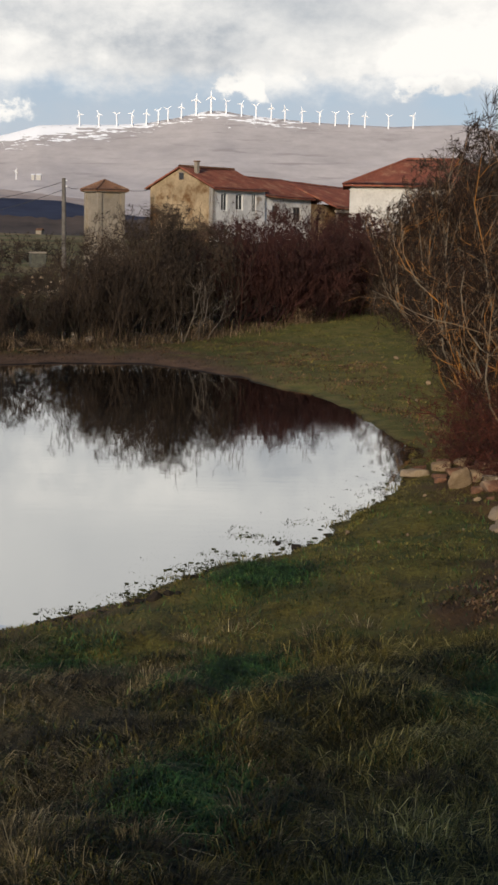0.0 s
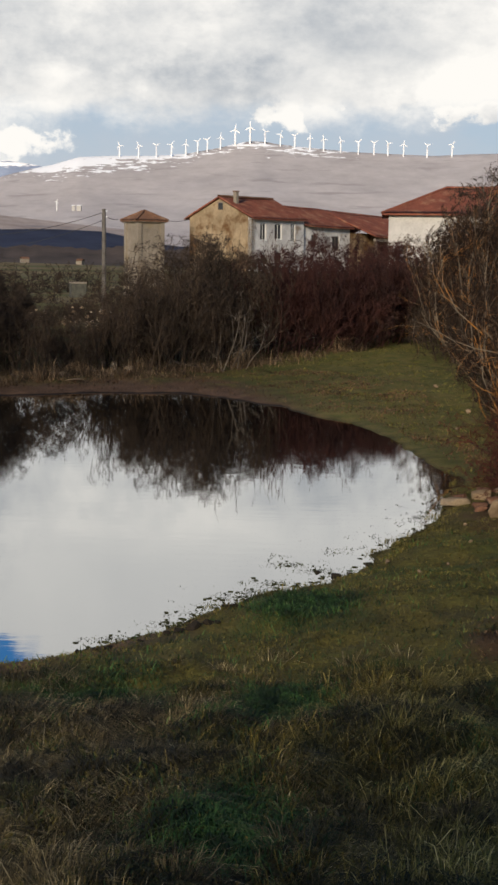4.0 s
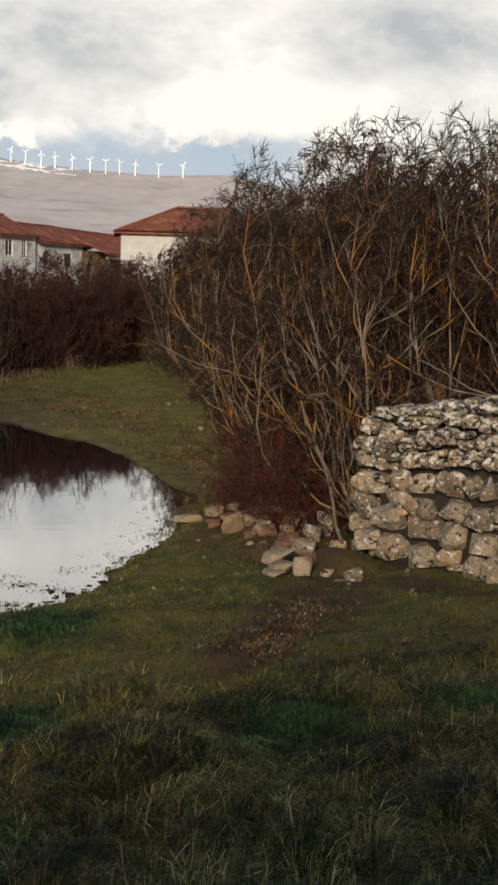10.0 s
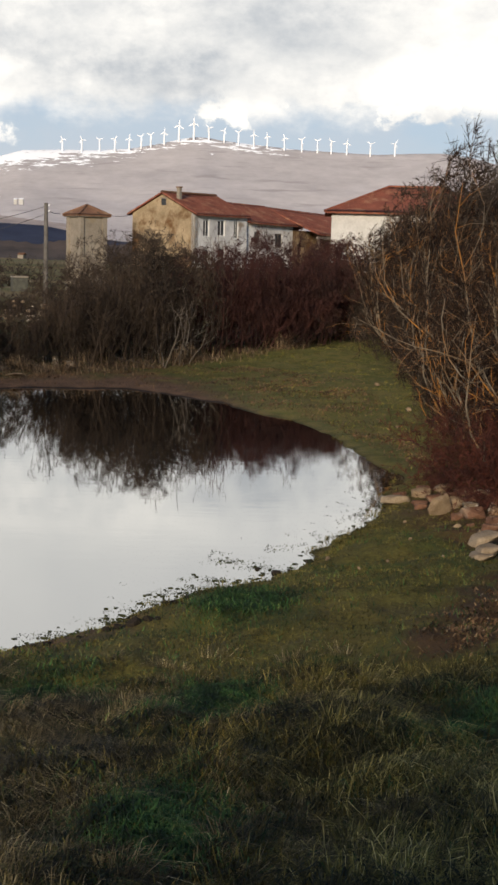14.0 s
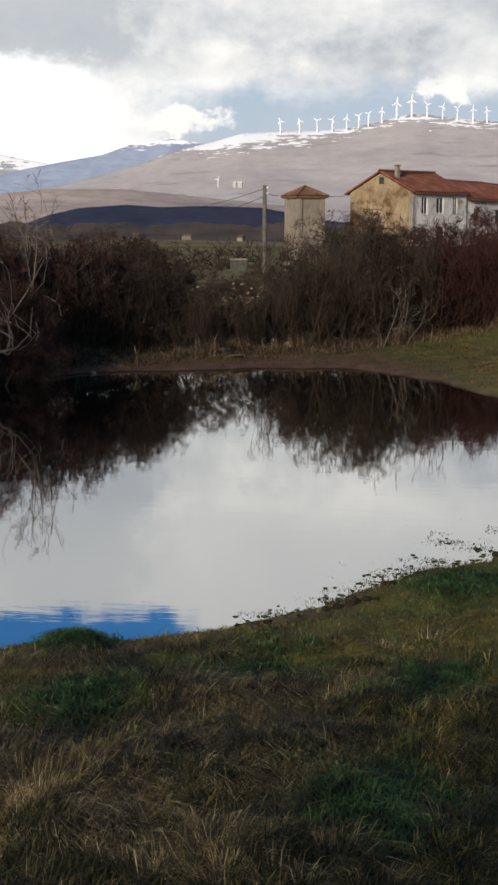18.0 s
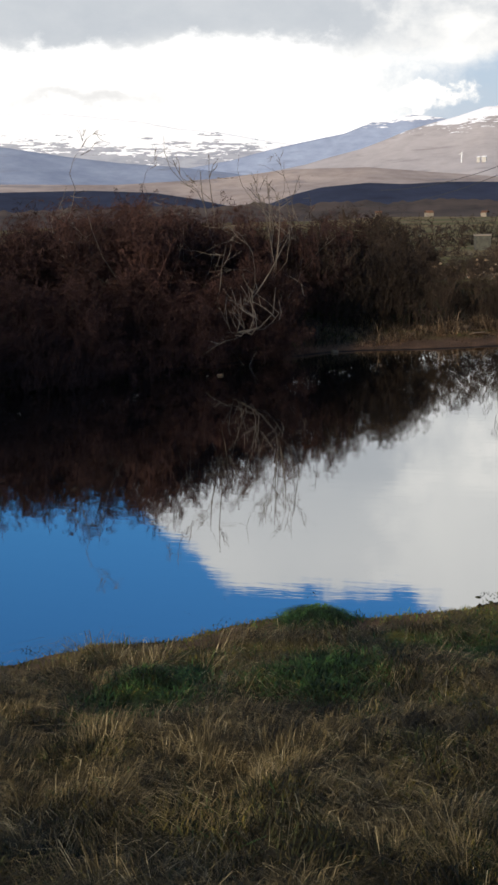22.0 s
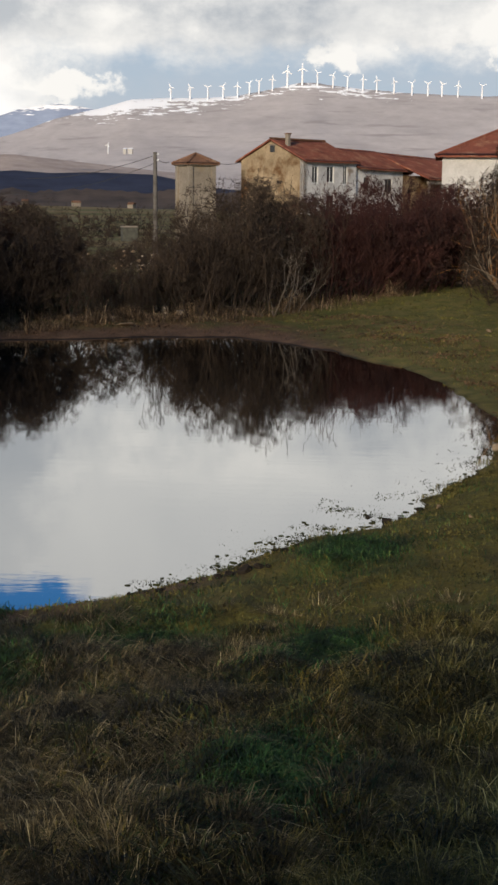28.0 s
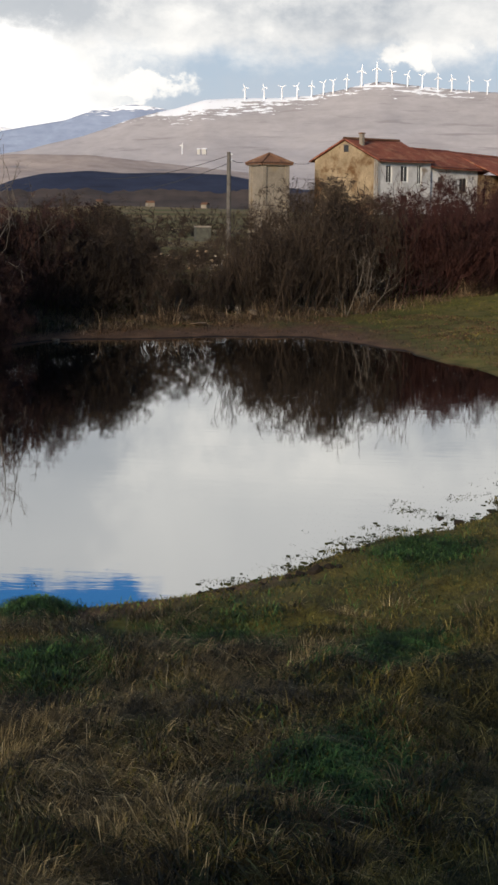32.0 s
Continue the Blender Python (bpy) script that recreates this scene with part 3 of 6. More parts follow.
def hill_material(name, low, high, patch, snow=None, streaky=0.5):
    """Dry slopes; snow: (bearing, depth in degrees below the skyline) pairs of the snow line."""
    m, n, shader, p = material(name, 0.95)
    a = n.noise(n.scaled(p, 0.004, 0.004, 0.012), 1.0, 6, 0.62)
    b = n.noise(n.scaled(p, 0.02, 0.02, 0.05), 1.0, 5, 0.65)
    c = n.mix(n.fit(n.math("ADD", n.math("MULTIPLY", a, 0.5), n.math("MULTIPLY", b, 0.5)), 0.38, 0.62), low, high)
    streak = n.noise(n.scaled(p, 0.006, 0.006, 0.07), 1.0, 4, 0.6)
    c = n.mix(n.fit(streak, 0.58, 0.68, 0, 0.7), c, patch)
    if snow:
        z = n.add("ShaderNodeSeparateXYZ", Vector=p)
        bearing = n.math("MULTIPLY", n.math("ARCTAN2", z.outputs[0], z.outputs[1]), 180 / math.pi)
        first, last = snow[0][0], snow[-1][0]
        line = n.add("ShaderNodeValToRGB", Fac=n.fit(bearing, first, last), ramp=[((k - first) / (last - first), (v / 3 + 0.2,) * 3) for k, v in snow]).outputs[0]
        line = n.math("MULTIPLY", n.math("SUBTRACT", line, 0.2), 3.0)
        attribute = n.add("ShaderNodeAttribute")
        attribute.attribute_name = "below_crest"
        drifts = n.math("ADD", n.math("MULTIPLY", n.noise(n.scaled(p, 0.009, 0.009, 0.08), 1.0, 5, 0.62), 0.6), n.math("MULTIPLY", n.noise(n.scaled(p, 0.035, 0.035, 0.16), 1.0, 4, 0.6), 0.4))
        f = n.math("ADD", n.math("SUBTRACT", line, attribute.outputs["Fac"]), n.math("MULTIPLY", n.math("SUBTRACT", drifts, 0.5), streaky * 6))
        c = n.mix(n.fit(f, -0.25, 0.0, 0, 0.35), c, patch)
        c = n.mix(n.fit(f, -0.03, 0.06), c, (0.97, 0.975, 0.98))
    n.put(shader.inputs["Base Color"], c)
    relief(n, shader, b, 0.15, 4.0)
    return m


RIDGE = hill_material("dry_hillside", (0.40, 0.365, 0.355), (0.51, 0.468, 0.455), (0.30, 0.268, 0.262), ((-12, -0.4), (-10.6, 0.0), (-9.6, 0.36), (-8.2, 0.50), (-6.8, 0.42), (-5.4, 0.24), (-4.2, 0.08), (-3.3, 0.0), (-2.4, 0.14), (-1, 0.14), (1.0, 0.1), (2.6, -0.05), (4, -0.5)), 0.55)
# shade and distance haze are painted into the next two hills' blue tones
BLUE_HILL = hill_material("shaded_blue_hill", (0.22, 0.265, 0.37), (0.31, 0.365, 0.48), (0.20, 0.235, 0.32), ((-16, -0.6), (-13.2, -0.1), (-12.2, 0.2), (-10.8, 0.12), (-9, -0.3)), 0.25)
LEFT_BLUE = hill_material("shade_blue_slope", (0.24, 0.285, 0.385), (0.34, 0.39, 0.49), (0.26, 0.28, 0.33))
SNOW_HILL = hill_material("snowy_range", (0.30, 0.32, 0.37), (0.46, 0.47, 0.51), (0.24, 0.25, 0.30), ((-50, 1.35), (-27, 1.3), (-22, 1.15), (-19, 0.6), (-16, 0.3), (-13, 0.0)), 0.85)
FOOTHILL = hill_material("tawny_foothill", (0.31, 0.25, 0.22), (0.52, 0.43, 0.37), (0.22, 0.205, 0.215))
# navy tint puts the valley haze into the pine colour
PINEWOOD = hill_material("hazed_pine_wood", (0.016, 0.022, 0.045), (0.034, 0.042, 0.075), (0.011, 0.014, 0.026))
WOODLAND = hill_material("bare_woodland", (0.035, 0.027, 0.024), (0.10, 0.075, 0.06), (0.02, 0.017, 0.017))

hill("ridge_hill", "broad dry grass mountain with snow along its crest",
     [-19, -17, -15.5, -14.6, -13.3, -12.4, -11.5, -10.4, -9.5, -8.4, -7, -5.5, -4.2, -3.0, -2.6, -2.2, -1.8, -1.4, -1.0, -0.6, 0.5, 2.5, 5.6, 7, 8.3, 9.7, 11, 14, 20, 34],
     [1.2, 1.5, 1.75, 2.0, 2.3, 2.6, 2.95, 3.25, 3.45, 3.78, 3.85, 3.87, 3.97, 4.2, 4.3, 4.4, 4.48, 4.5, 4.47, 4.4, 4.29, 4.11, 3.98, 4.05, 4.08, 3.85, 3.5, 3.0, 2.2, 1.4], 4300, 3250, RIDGE, seed=11)
hill("shaded_hill", "hill painted blue as if in cloud shadow, with a snow-dusted top", [-24, -21, -18.4, -17, -15.5, -13.9, -12.8, -11.3, -10.2, -8, -6], [1.2, 1.6, 2.0, 2.35, 2.65, 2.93, 3.33, 3.58, 3.45, 2.9, 2.2], 4650, 4330, BLUE_HILL, seed=21)
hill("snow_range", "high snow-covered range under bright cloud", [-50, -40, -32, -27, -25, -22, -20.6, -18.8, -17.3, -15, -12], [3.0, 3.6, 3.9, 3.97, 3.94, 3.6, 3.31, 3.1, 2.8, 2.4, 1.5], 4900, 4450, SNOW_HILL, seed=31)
hill("left_blue_hill", "low hill painted blue as if in shade, before the snow", [-50, -38, -30, -27.3, -25.1, -22.9, -20.7, -18.4, -16], [3.0, 3.2, 2.9, 2.68, 2.31, 2.0, 1.8, 1.5, 1.0], 3600, 3000, LEFT_BLUE, seed=41)
hill("tawny_foothill", "sunlit tawny foothill below the shaded hills", [-50, -34, -27, -23, -19, -16, -13, -10, -6], [1.4, 1.4, 1.25, 1.15, 1.3, 1.6, 1.6, 1.3, 0.9], 2900, 2300, FOOTHILL, seed=51)
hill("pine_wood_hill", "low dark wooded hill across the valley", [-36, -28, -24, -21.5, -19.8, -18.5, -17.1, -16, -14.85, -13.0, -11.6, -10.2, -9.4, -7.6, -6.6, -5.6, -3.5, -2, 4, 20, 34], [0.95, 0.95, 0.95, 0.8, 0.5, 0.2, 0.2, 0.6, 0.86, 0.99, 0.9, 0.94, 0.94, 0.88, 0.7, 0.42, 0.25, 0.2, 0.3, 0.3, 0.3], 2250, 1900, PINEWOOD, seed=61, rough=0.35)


# bare woods, with a hamlet, along the valley floor
belt_a = np.arange(-30, 34.1, 0.18)
belt_e = 0.24 + 0.05 * np.sin(belt_a * 1.7) + 0.03 * np.sin(belt_a * 4.3 + 1) + np.random.default_rng(8).uniform(-0.06, 0.06, len(belt_a))
hill("woodland_belt", "belt of bare brown woods along the valley floor", list(belt_a), list(belt_e), 1560, 1420, WOODLAND, foot_z=-11.5, seed=71, rough=0.25)

# ---------------------------------------------------------------- wind turbines on the ridge
RIDGE_AZ = [-9.5, -8.4, -7, -5.5, -4.2, -3.0, -2.6, -1.8, -1.0, -0.6, 0.5, 2.5, 5.6, 7]
RIDGE_EL = [3.45, 3.78, 3.85, 3.87, 3.97, 4.2, 4.3, 4.48, 4.47, 4.4, 4.29, 4.11, 3.98, 4.05]
v, f = tubes(np.array([[0, 0, -6.0]]), np.array([[0, 0, 33.0]]), np.array([2.6]), np.array([1.9]), 8)
turbine_tower = mesh("tower", v, f, TURBINE_WHITE, True)
turbine_nacelle = box_mesh("nacelle", (-1.3, -3.2, -1.2), (1.3, 3.2, 1.6), TURBINE_WHITE, 0.4)
bm = bmesh.new()
for k, (z, half, thick) in enumerate(((0.6, 0.9, 0.7), (4.0, 1.25, 0.55), (12.5, 0.7, 0.3))):
    for x, y in ((-half, -thick), (half, -thick), (half, thick), (-half, thick)):
        bm.verts.new((x, y, z))
bm.verts.ensure_lookup_table()
for k in range(2):
    for i in range(4):
        j = (i + 1) % 4
        bm.faces.new([bm.verts[4 * k + i], bm.verts[4 * k + j], bm.verts[4 * k + 4 + j], bm.verts[4 * k + 4 + i]])
bm.faces.new(bm.verts[8:12])
turbine_blade = bm_mesh("blade", bm, TURBINE_WHITE)


def wind_turbine(az_deg, d, z, turn, size=1.0, label="white wind turbine standing on the snowy ridge"):
    x, y = place(az_deg, d)
    ob = new("wind_turbine")
    ob.matrix_basis = Matrix.Translation((x, y, z)) @ Matrix.Scale(size, 4)
    tagged(ob, label, "wind turbine", "wind turbines on the ridge")
    part("tower", turbine_tower, ob)
    part("nacelle", turbine_nacelle, ob, m=Matrix.Translation((0, 0, 33.6)))
    for k in range(3):
        part("blade", turbine_blade, ob, m=Matrix.Translation((0, -3.6, 33.8)) @ pose(0, 0, 0, 0, turn + 120 * k, 0))


rng = np.random.default_rng(5)
for k, a in enumerate((-6.84, -6.08, -5.38, -4.78, -4.21, -3.74, -3.36, -2.83, -2.25, -1.66, -1.06, -0.45, 0.12, 0.73, 1.27, 1.95, 2.65, 3.27, 3.82, 4.44, 5.37, 6.34)):
    top = EYE[2] + 4285 * math.tan(radians(np.interp(a, RIDGE_AZ, RIDGE_EL)))
    wind_turbine(a, 4285, top - 4, rng.uniform(0, 120), 1.0 if abs(a + 1.9) > 0.6 else 1.35)
wind_turbine(-9.32, 3300, 102, 20, 0.5, "white wind turbine low on the hillside")


# ---------------------------------------------------------------- buildings
def wall_panel(name, length, height, holes, thick, mat, parent, m, base=0.0, gable=None):
    """A wall along local x with real openings (x0, z0, x1, z1); gable adds a triangle to that height."""
    bm = bmesh.new()
    xs = sorted({0.0, length, *(h[0] for h in holes), *(h[2] for h in holes)})
    for a, b in zip(xs, xs[1:]):
        cuts = sorted((h[1], h[3]) for h in holes if h[0] <= a + 1e-6 and h[2] >= b - 1e-6)
        z = base
        for lo, hi in cuts + [(height, height)]:
            if lo - z > 1e-4:
                box_bm(bm, (a, 0, z), (b, thick, lo))
            z = hi
    if gable:
        top = [bm.verts.new((x, y, z)) for y in (0, thick) for x, z in ((0, height), (length, height), (length / 2, gable))]
        bm.faces.new(top[:3])
        bm.faces.new(top[3:])
        for i in range(3):
            j = (i + 1) % 3
            bm.faces.new([top[i], top[j], top[3 + j], top[3 + i]])
    bmesh.ops.remove_doubles(bm, verts=bm.verts, dist=1e-4)
    return part(name, bm_mesh(name, bm, mat), parent, m=m)


def window_unit(parent, m, w, h, pane_mat=DARK_OPENING, frame_mat=WHITE_FRAME):
    """A window set back in its opening: frame, pane and sill. Local x along the wall, y into it."""
    bm = bmesh.new()
    for lo, hi in (((0, 0.1, 0), (0.08, 0.16, h)), ((w - 0.08, 0.1, 0), (w, 0.16, h)), ((0.08, 0.1, h - 0.08), (w - 0.08, 0.16, h)), ((0.08, 0.1, 0), (w - 0.08, 0.16, 0.08)), ((w / 2 - 0.03, 0.1, 0.08), (w / 2 + 0.03, 0.155, h - 0.08))):
        box_bm(bm, lo, hi)
    win = part("window", bm_mesh("window", bm, frame_mat), parent, m=m)
    part("pane", box_mesh("pane", (0.08, 0.12, 0.08), (w - 0.08, 0.14, h - 0.08), pane_mat), win)
    part("sill", box_mesh("sill", (-0.08, -0.08, -0.08), (w + 0.08, 0.1, 0), frame_mat, 0.01), win)
    return win


def tiled_slope(name, a, b, c, d, mat, parent, pitch=0.26, rise=0.055, thick=0.16, sag=0.0):
    """A pantiled roof slope between eave a-b and top d-c (four corners, a to b along the eave), with rounded tile rows running up it."""
    a, b, c, d = (np.array(p, dtype=float) for p in (a, b, c, d))
    wide = max(np.linalg.norm(b - a), np.linalg.norm(c - d))
    nu, nv = max(8, int(wide / pitch) * 4), 9
    U, V = np.meshgrid(np.linspace(0, 1, nu + 1), np.linspace(0, 1, nv + 1), indexing="ij")
    P = (a * (1 - U[..., None]) + b * U[..., None]) * (1 - V[..., None]) + (d * (1 - U[..., None]) + c * U[..., None]) * V[..., None]
    P[..., 2] += rise * np.abs(np.sin(U * wide / pitch * math.pi)) + 0.02 * value_noise(P[..., 0] * 7, P[..., 1] * 7, 1.0, 9) - sag * np.sin(U * math.pi) * (0.4 + 0.6 * V)
    Q = P.copy()
    Q[..., 2] -= thick
    i = np.arange(P[..., 0].size).reshape(P.shape[:2])
    o = i.size

    def grid(k):
        return np.stack([k[:-1, :-1], k[1:, :-1], k[1:, 1:], k[:-1, 1:]], -1).reshape(-1, 4)

    def side(k):
        return np.stack([k[:-1], k[1:], k[1:] + o, k[:-1] + o], -1)

    faces = np.concatenate([grid(i), grid(i + o)[:, ::-1], side(i[:, 0]), side(i[:, -1]), side(i[0]), side(i[-1])])
    return part(name, mesh(name, np.concatenate([P.reshape(-1, 3), Q.reshape(-1, 3)]), faces, mat), parent)


def ridge_line(name, a, b, mat, parent, r=0.11):
    a, b = np.array([a], dtype=float), np.array([b], dtype=float)
    v, f = tubes(a, b, np.array([r]), np.array([r]), 8)
    return part(name, mesh(name, v, f, mat, True), parent)


# Farmhouse: gable end, whitewashed front, and lower ranges stepping down behind it
house = new("farmhouse")
house.matrix_basis = Matrix.Translation((-3.75, 139.9, 1.3)) @ pose(0, 0, 0, 0, 0, 50)
tagged(house, "old stone farmhouse with ochre gable, whitewashed front and red tile roof", "house")
LEFT = pose(0, 8.5, 0, 0, 0, -90)       # gable wall, seen from outside running from y = 8.5 to 0
g = wall_panel("gable_wall", 8.5, 5.5, [], 0.5, OCHRE_WALL, house, LEFT, gable=7.35)
tagged(g, "ochre rubble gable wall")
front = [(1.2, 3.2, 2.1, 4.9), (3.4, 3.3, 4.5, 4.9), (5.9, 3.1, 6.6, 5.0), (1.3, 0.6, 2.1, 2.0), (3.5, 0.0, 4.6, 2.1)]
g = wall_panel("front_wall", 8.0, 5.5, front, 0.5, WHITE_WALL, house, pose(0, 0, 0))
tagged(g, "worn whitewashed front wall")
for x0, z0, x1, z1 in front:
    window_unit(house, pose(x0, 0, z0), x1 - x0, z1 - z0)
# dark box set proud of the gable, its colour standing for an opening's shade
vent = part("gable_vent", box_mesh("gable_vent", (3.95, -0.03, 6.2), (4.6, 0.05, 6.85), DARK_OPENING, 0.02), house, "dark panel standing in for the shaded loft opening", LEFT)
part("lintel", box_mesh("lintel", (3.85, -0.06, 6.85), (4.7, 0.05, 6.97), OLD_WOOD, 0.01), vent)
wall_panel("back_wall", 27.0, 4.5, [], 0.5, OCHRE_WALL, house, pose(0, 8.0, 0))
wall_panel("end_wall", 7.5, 4.0, [], 0.5, WHITE_WALL, house, pose(27.0, 0.5, 0, 0, 0, 90))
tiled_slope("roof_front", (-0.35, -0.5, 5.35), (8.0, -0.5, 5.35), (8.0, 4.25, 7.5), (-0.35, 4.25, 7.5), ROOF_TILE, house, sag=0.12)
tiled_slope("roof_back", (8.0, 9.0, 5.35), (-0.35, 9.0, 5.35), (-0.35, 4.25, 7.5), (8.0, 4.25, 7.5), ROOF_TILE, house)
ridge_line("ridge_tiles", (-0.35, 4.25, 7.55), (8.0, 4.25, 7.55), OLD_TILE, house)
chimney = part("chimney", box_mesh("chimney", (0.6, 2.7, 6.4), (1.0, 3.1, 7.95), TOWER_WALL, 0.03), house)
part("chimney_cap", box_mesh("chimney_cap", (0.54, 2.64, 7.95), (1.06, 3.16, 8.06), OLD_TILE, 0.02), chimney)
middle = [(1.5, 2.7, 2.4, 3.9), (5.0, 2.4, 6.2, 3.8)]
wall_panel("middle_wall", 8.0, 5.0, middle, 0.5, WHITE_WALL, house, pose(8.0, 0.25, 0))
for x0, z0, x1, z1 in middle:
    window_unit(house, pose(8.0 + x0, 0.25, z0), x1 - x0, z1 - z0, frame_mat=OLD_WOOD)
tiled_slope("middle_roof_front", (8.0, -0.4, 4.85), (16.0, -0.4, 4.7), (16.0, 4.25, 6.75), (8.0, 4.25, 6.95), ROOF_TILE, house, sag=0.1)
tiled_slope("middle_roof_back", (16.0, 9.0, 4.8), (8.0, 9.0, 4.8), (8.0, 4.25, 6.95), (16.0, 4.25, 6.75), ROOF_TILE, house)
wall_panel("barn_wall", 11.0, 4.2, [(0.8, 1.2, 2.0, 2.8)], 0.5, OCHRE_WALL, house, pose(16.0, 0.2, 0))
tiled_slope("barn_roof_front", (16.0, -3.2, 3.9), (27.2, -3.2, 3.7), (27.2, 4.25, 6.25), (16.0, 4.25, 6.7), ROOF_TILE, house, sag=0.15)
tiled_slope("barn_roof_back", (27.2, 9.0, 4.2), (16.0, 9.0, 4.2), (16.0, 4.25, 6.7), (27.2, 4.25, 6.25), ROOF_TILE, house)
part("porch_beam", box_mesh("porch_beam", (16.2, -3.0, 3.3), (27.0, -2.75, 3.6), OLD_WOOD, 0.02), house, "weathered timber porch beam")
for x in (16.4, 19.6, 23.0, 26.8):
    part("porch_post", box_mesh("porch_post", (x, -3.0, 0), (x + 0.22, -2.76, 3.3), OLD_WOOD, 0.02), house)
v, f = tubes(np.array([[19.6, -2.7, 0.6]]), np.array([[25.5, -2.7, 3.3]]), np.array([0.09]), np.array([0.09]), 6)
part("leaning_pole", mesh("leaning_pole", v, f, OLD_WOOD), house)
part("porch_infill", box_mesh("porch_infill", (19.9, -2.9, 0), (22.9, -2.75, 2.2), WHITE_WALL, 0.02), house, "whitewashed half-height porch wall")

# Second house, hipped roof
villa = new("hipped_house")
villa.matrix_basis = Matrix.Translation((8.2, 119.6, 1.2)) @ pose(0, 0, 0, 0, 0, -4)
tagged(villa, "off-white rendered house with a hipped red tile roof", "house")
holes = [(6.0, 2.9, 7.0, 4.3), (9.8, 2.9, 10.8, 4.3), (6.0, 0.0, 7.1, 2.1)]
wall_panel("front_wall", 14.0, 5.5, holes, 0.4, CREAM_WALL, villa, pose(0, 0, 0))
for x0, z0, x1, z1 in holes:
    window_unit(villa, pose(x0, 0, z0), x1 - x0, z1 - z0)
wall_panel("side_wall", 9.6, 5.5, [], 0.4, CREAM_WALL, villa, pose(0, 10, 0, 0, 0, -90))
wall_panel("side_wall", 9.6, 5.5, [], 0.4, CREAM_WALL, villa, pose(14, 0.4, 0, 0, 0, 90))
wall_panel("back_wall", 13.2, 5.5, [], 0.4, CREAM_WALL, villa, pose(0.4, 9.6, 0))
tiled_slope("roof_front", (-0.6, -0.6, 5.4), (14.6, -0.6, 5.4), (9.3, 5, 7.75), (4.9, 5, 7.75), ROOF_TILE, villa)
tiled_slope("roof_hip", (-0.6, 10.6, 5.4), (-0.6, -0.6, 5.4), (4.9, 5, 7.75), (4.9, 5.01, 7.75), ROOF_TILE, villa)
tiled_slope("roof_hip", (14.6, -0.6, 5.4), (14.6, 10.6, 5.4), (9.3, 5.01, 7.75), (9.3, 5, 7.75), ROOF_TILE, villa)
tiled_slope("roof_back", (14.6, 10.6, 5.4), (-0.6, 10.6, 5.4), (4.9, 5, 7.75), (9.3, 5, 7.75), ROOF_TILE, villa)
for p, q in (((-0.6, -0.6, 5.45), (4.9, 5, 7.82)), ((4.9, 5, 7.82), (9.3, 5, 7.82)), ((9.3, 5, 7.82), (14.6, -0.6, 5.45))):
    ridge_line("ridge_tiles", p, q, ROOF_TILE, villa)

# Transformer tower with a little tiled roof
tower = new("transformer_tower")
tx, ty = place(-6.12, 125)
tower.matrix_basis = Matrix.Translation((tx, ty, -2.5)) @ pose(0, 0, 0, 0, 0, 33)
tagged(tower, "slim rendered electricity tower with a weathered tile roof", "tower")
S, TH = 2.68, 8.35
bm = bmesh.new()
box_bm(bm, (0.12, 0.12, 0), (S - 0.12, S - 0.12, TH))
t = part("shaft", bm_mesh("shaft", bm, TOWER_WALL), tower)
for x, y in ((0, 0), (S - 0.42, 0), (0, S - 0.42), (S - 0.42, S - 0.42)):
    part("corner_pilaster", box_mesh("corner_pilaster", (x, y, 0), (x + 0.42, y + 0.42, TH - 0.05), TOWER_WALL, 0.02), tower)
part("cornice", box_mesh("cornice", (-0.15, -0.15, TH - 0.1), (S + 0.15, S + 0.15, TH + 0.06), TOWER_WALL, 0.03), tower)
c, e, hip = S / 2, 0.24, TH + 0.95
lo = TH + 0.08
for a, b in (((-e, -e), (S + e, -e)), ((S + e, -e), (S + e, S + e)), ((S + e, S + e), (-e, S + e)), ((-e, S + e), (-e, -e))):
    tiled_slope("roof_slope", (*a, lo), (*b, lo), (c + 0.01, c, hip), (c, c, hip), OLD_TILE, tower, 0.24, 0.06, 0.14)
for x, y in ((-e, -e), (S + e, -e), (S + e, S + e), (-e, S + e)):
    ridge_line("hip_tiles", (x, y, lo + 0.04), (c, c, hip + 0.04), OLD_TILE, tower, 0.09)

# Utility pole and cables
px, py = place(-7.46, 112)
pole = new("utility_pole")
pole.location = (px, py, on_land(px, py) - 0.1)
tagged(pole, "weathered grey wooden utility pole beside the tower", "pole")
pole_top = 6.45
v, f = tubes(np.array([[0, 0, 0.0]]), np.array([[0, 0, pole_top - pole.location.z]]), np.array([0.21]), np.array([0.15]), 10)
part("shaft", mesh("shaft", v, f, POLE_WOOD, True), pole)
for z in (0.25, 0.7):
    v, f = tubes(np.array([[-0.16, 0, pole_top - pole.location.z - z]]), np.array([[0.28, 0, pole_top - pole.location.z - z + 0.1]]), np.array([0.05]), np.array([0.05]), 6)
    part("insulator", mesh("insulator", v, f, TURBINE_WHITE), pole)


def cable(a, b, sag, r=0.022, label="thin black overhead cable strung between buildings"):
    a, b = np.array(a, dtype=float), np.array(b, dtype=float)
    t = np.linspace(0, 1, 15)[:, None]
    p = a * (1 - t) + b * t
    p[:, 2] -= sag * 4 * t[:, 0] * (1 - t[:, 0])
    v, f = chain(p, np.full(15, r), 5)
    tagged(new("overhead_cable", mesh("overhead_cable", v, f, WIRE)), label, "cable", "overhead cables")


def polar(az_deg, d, z):
    return (*place(az_deg, d), z)


cable(polar(-12.5, 135, 4.6), (px, py, 6.2), 0.5)
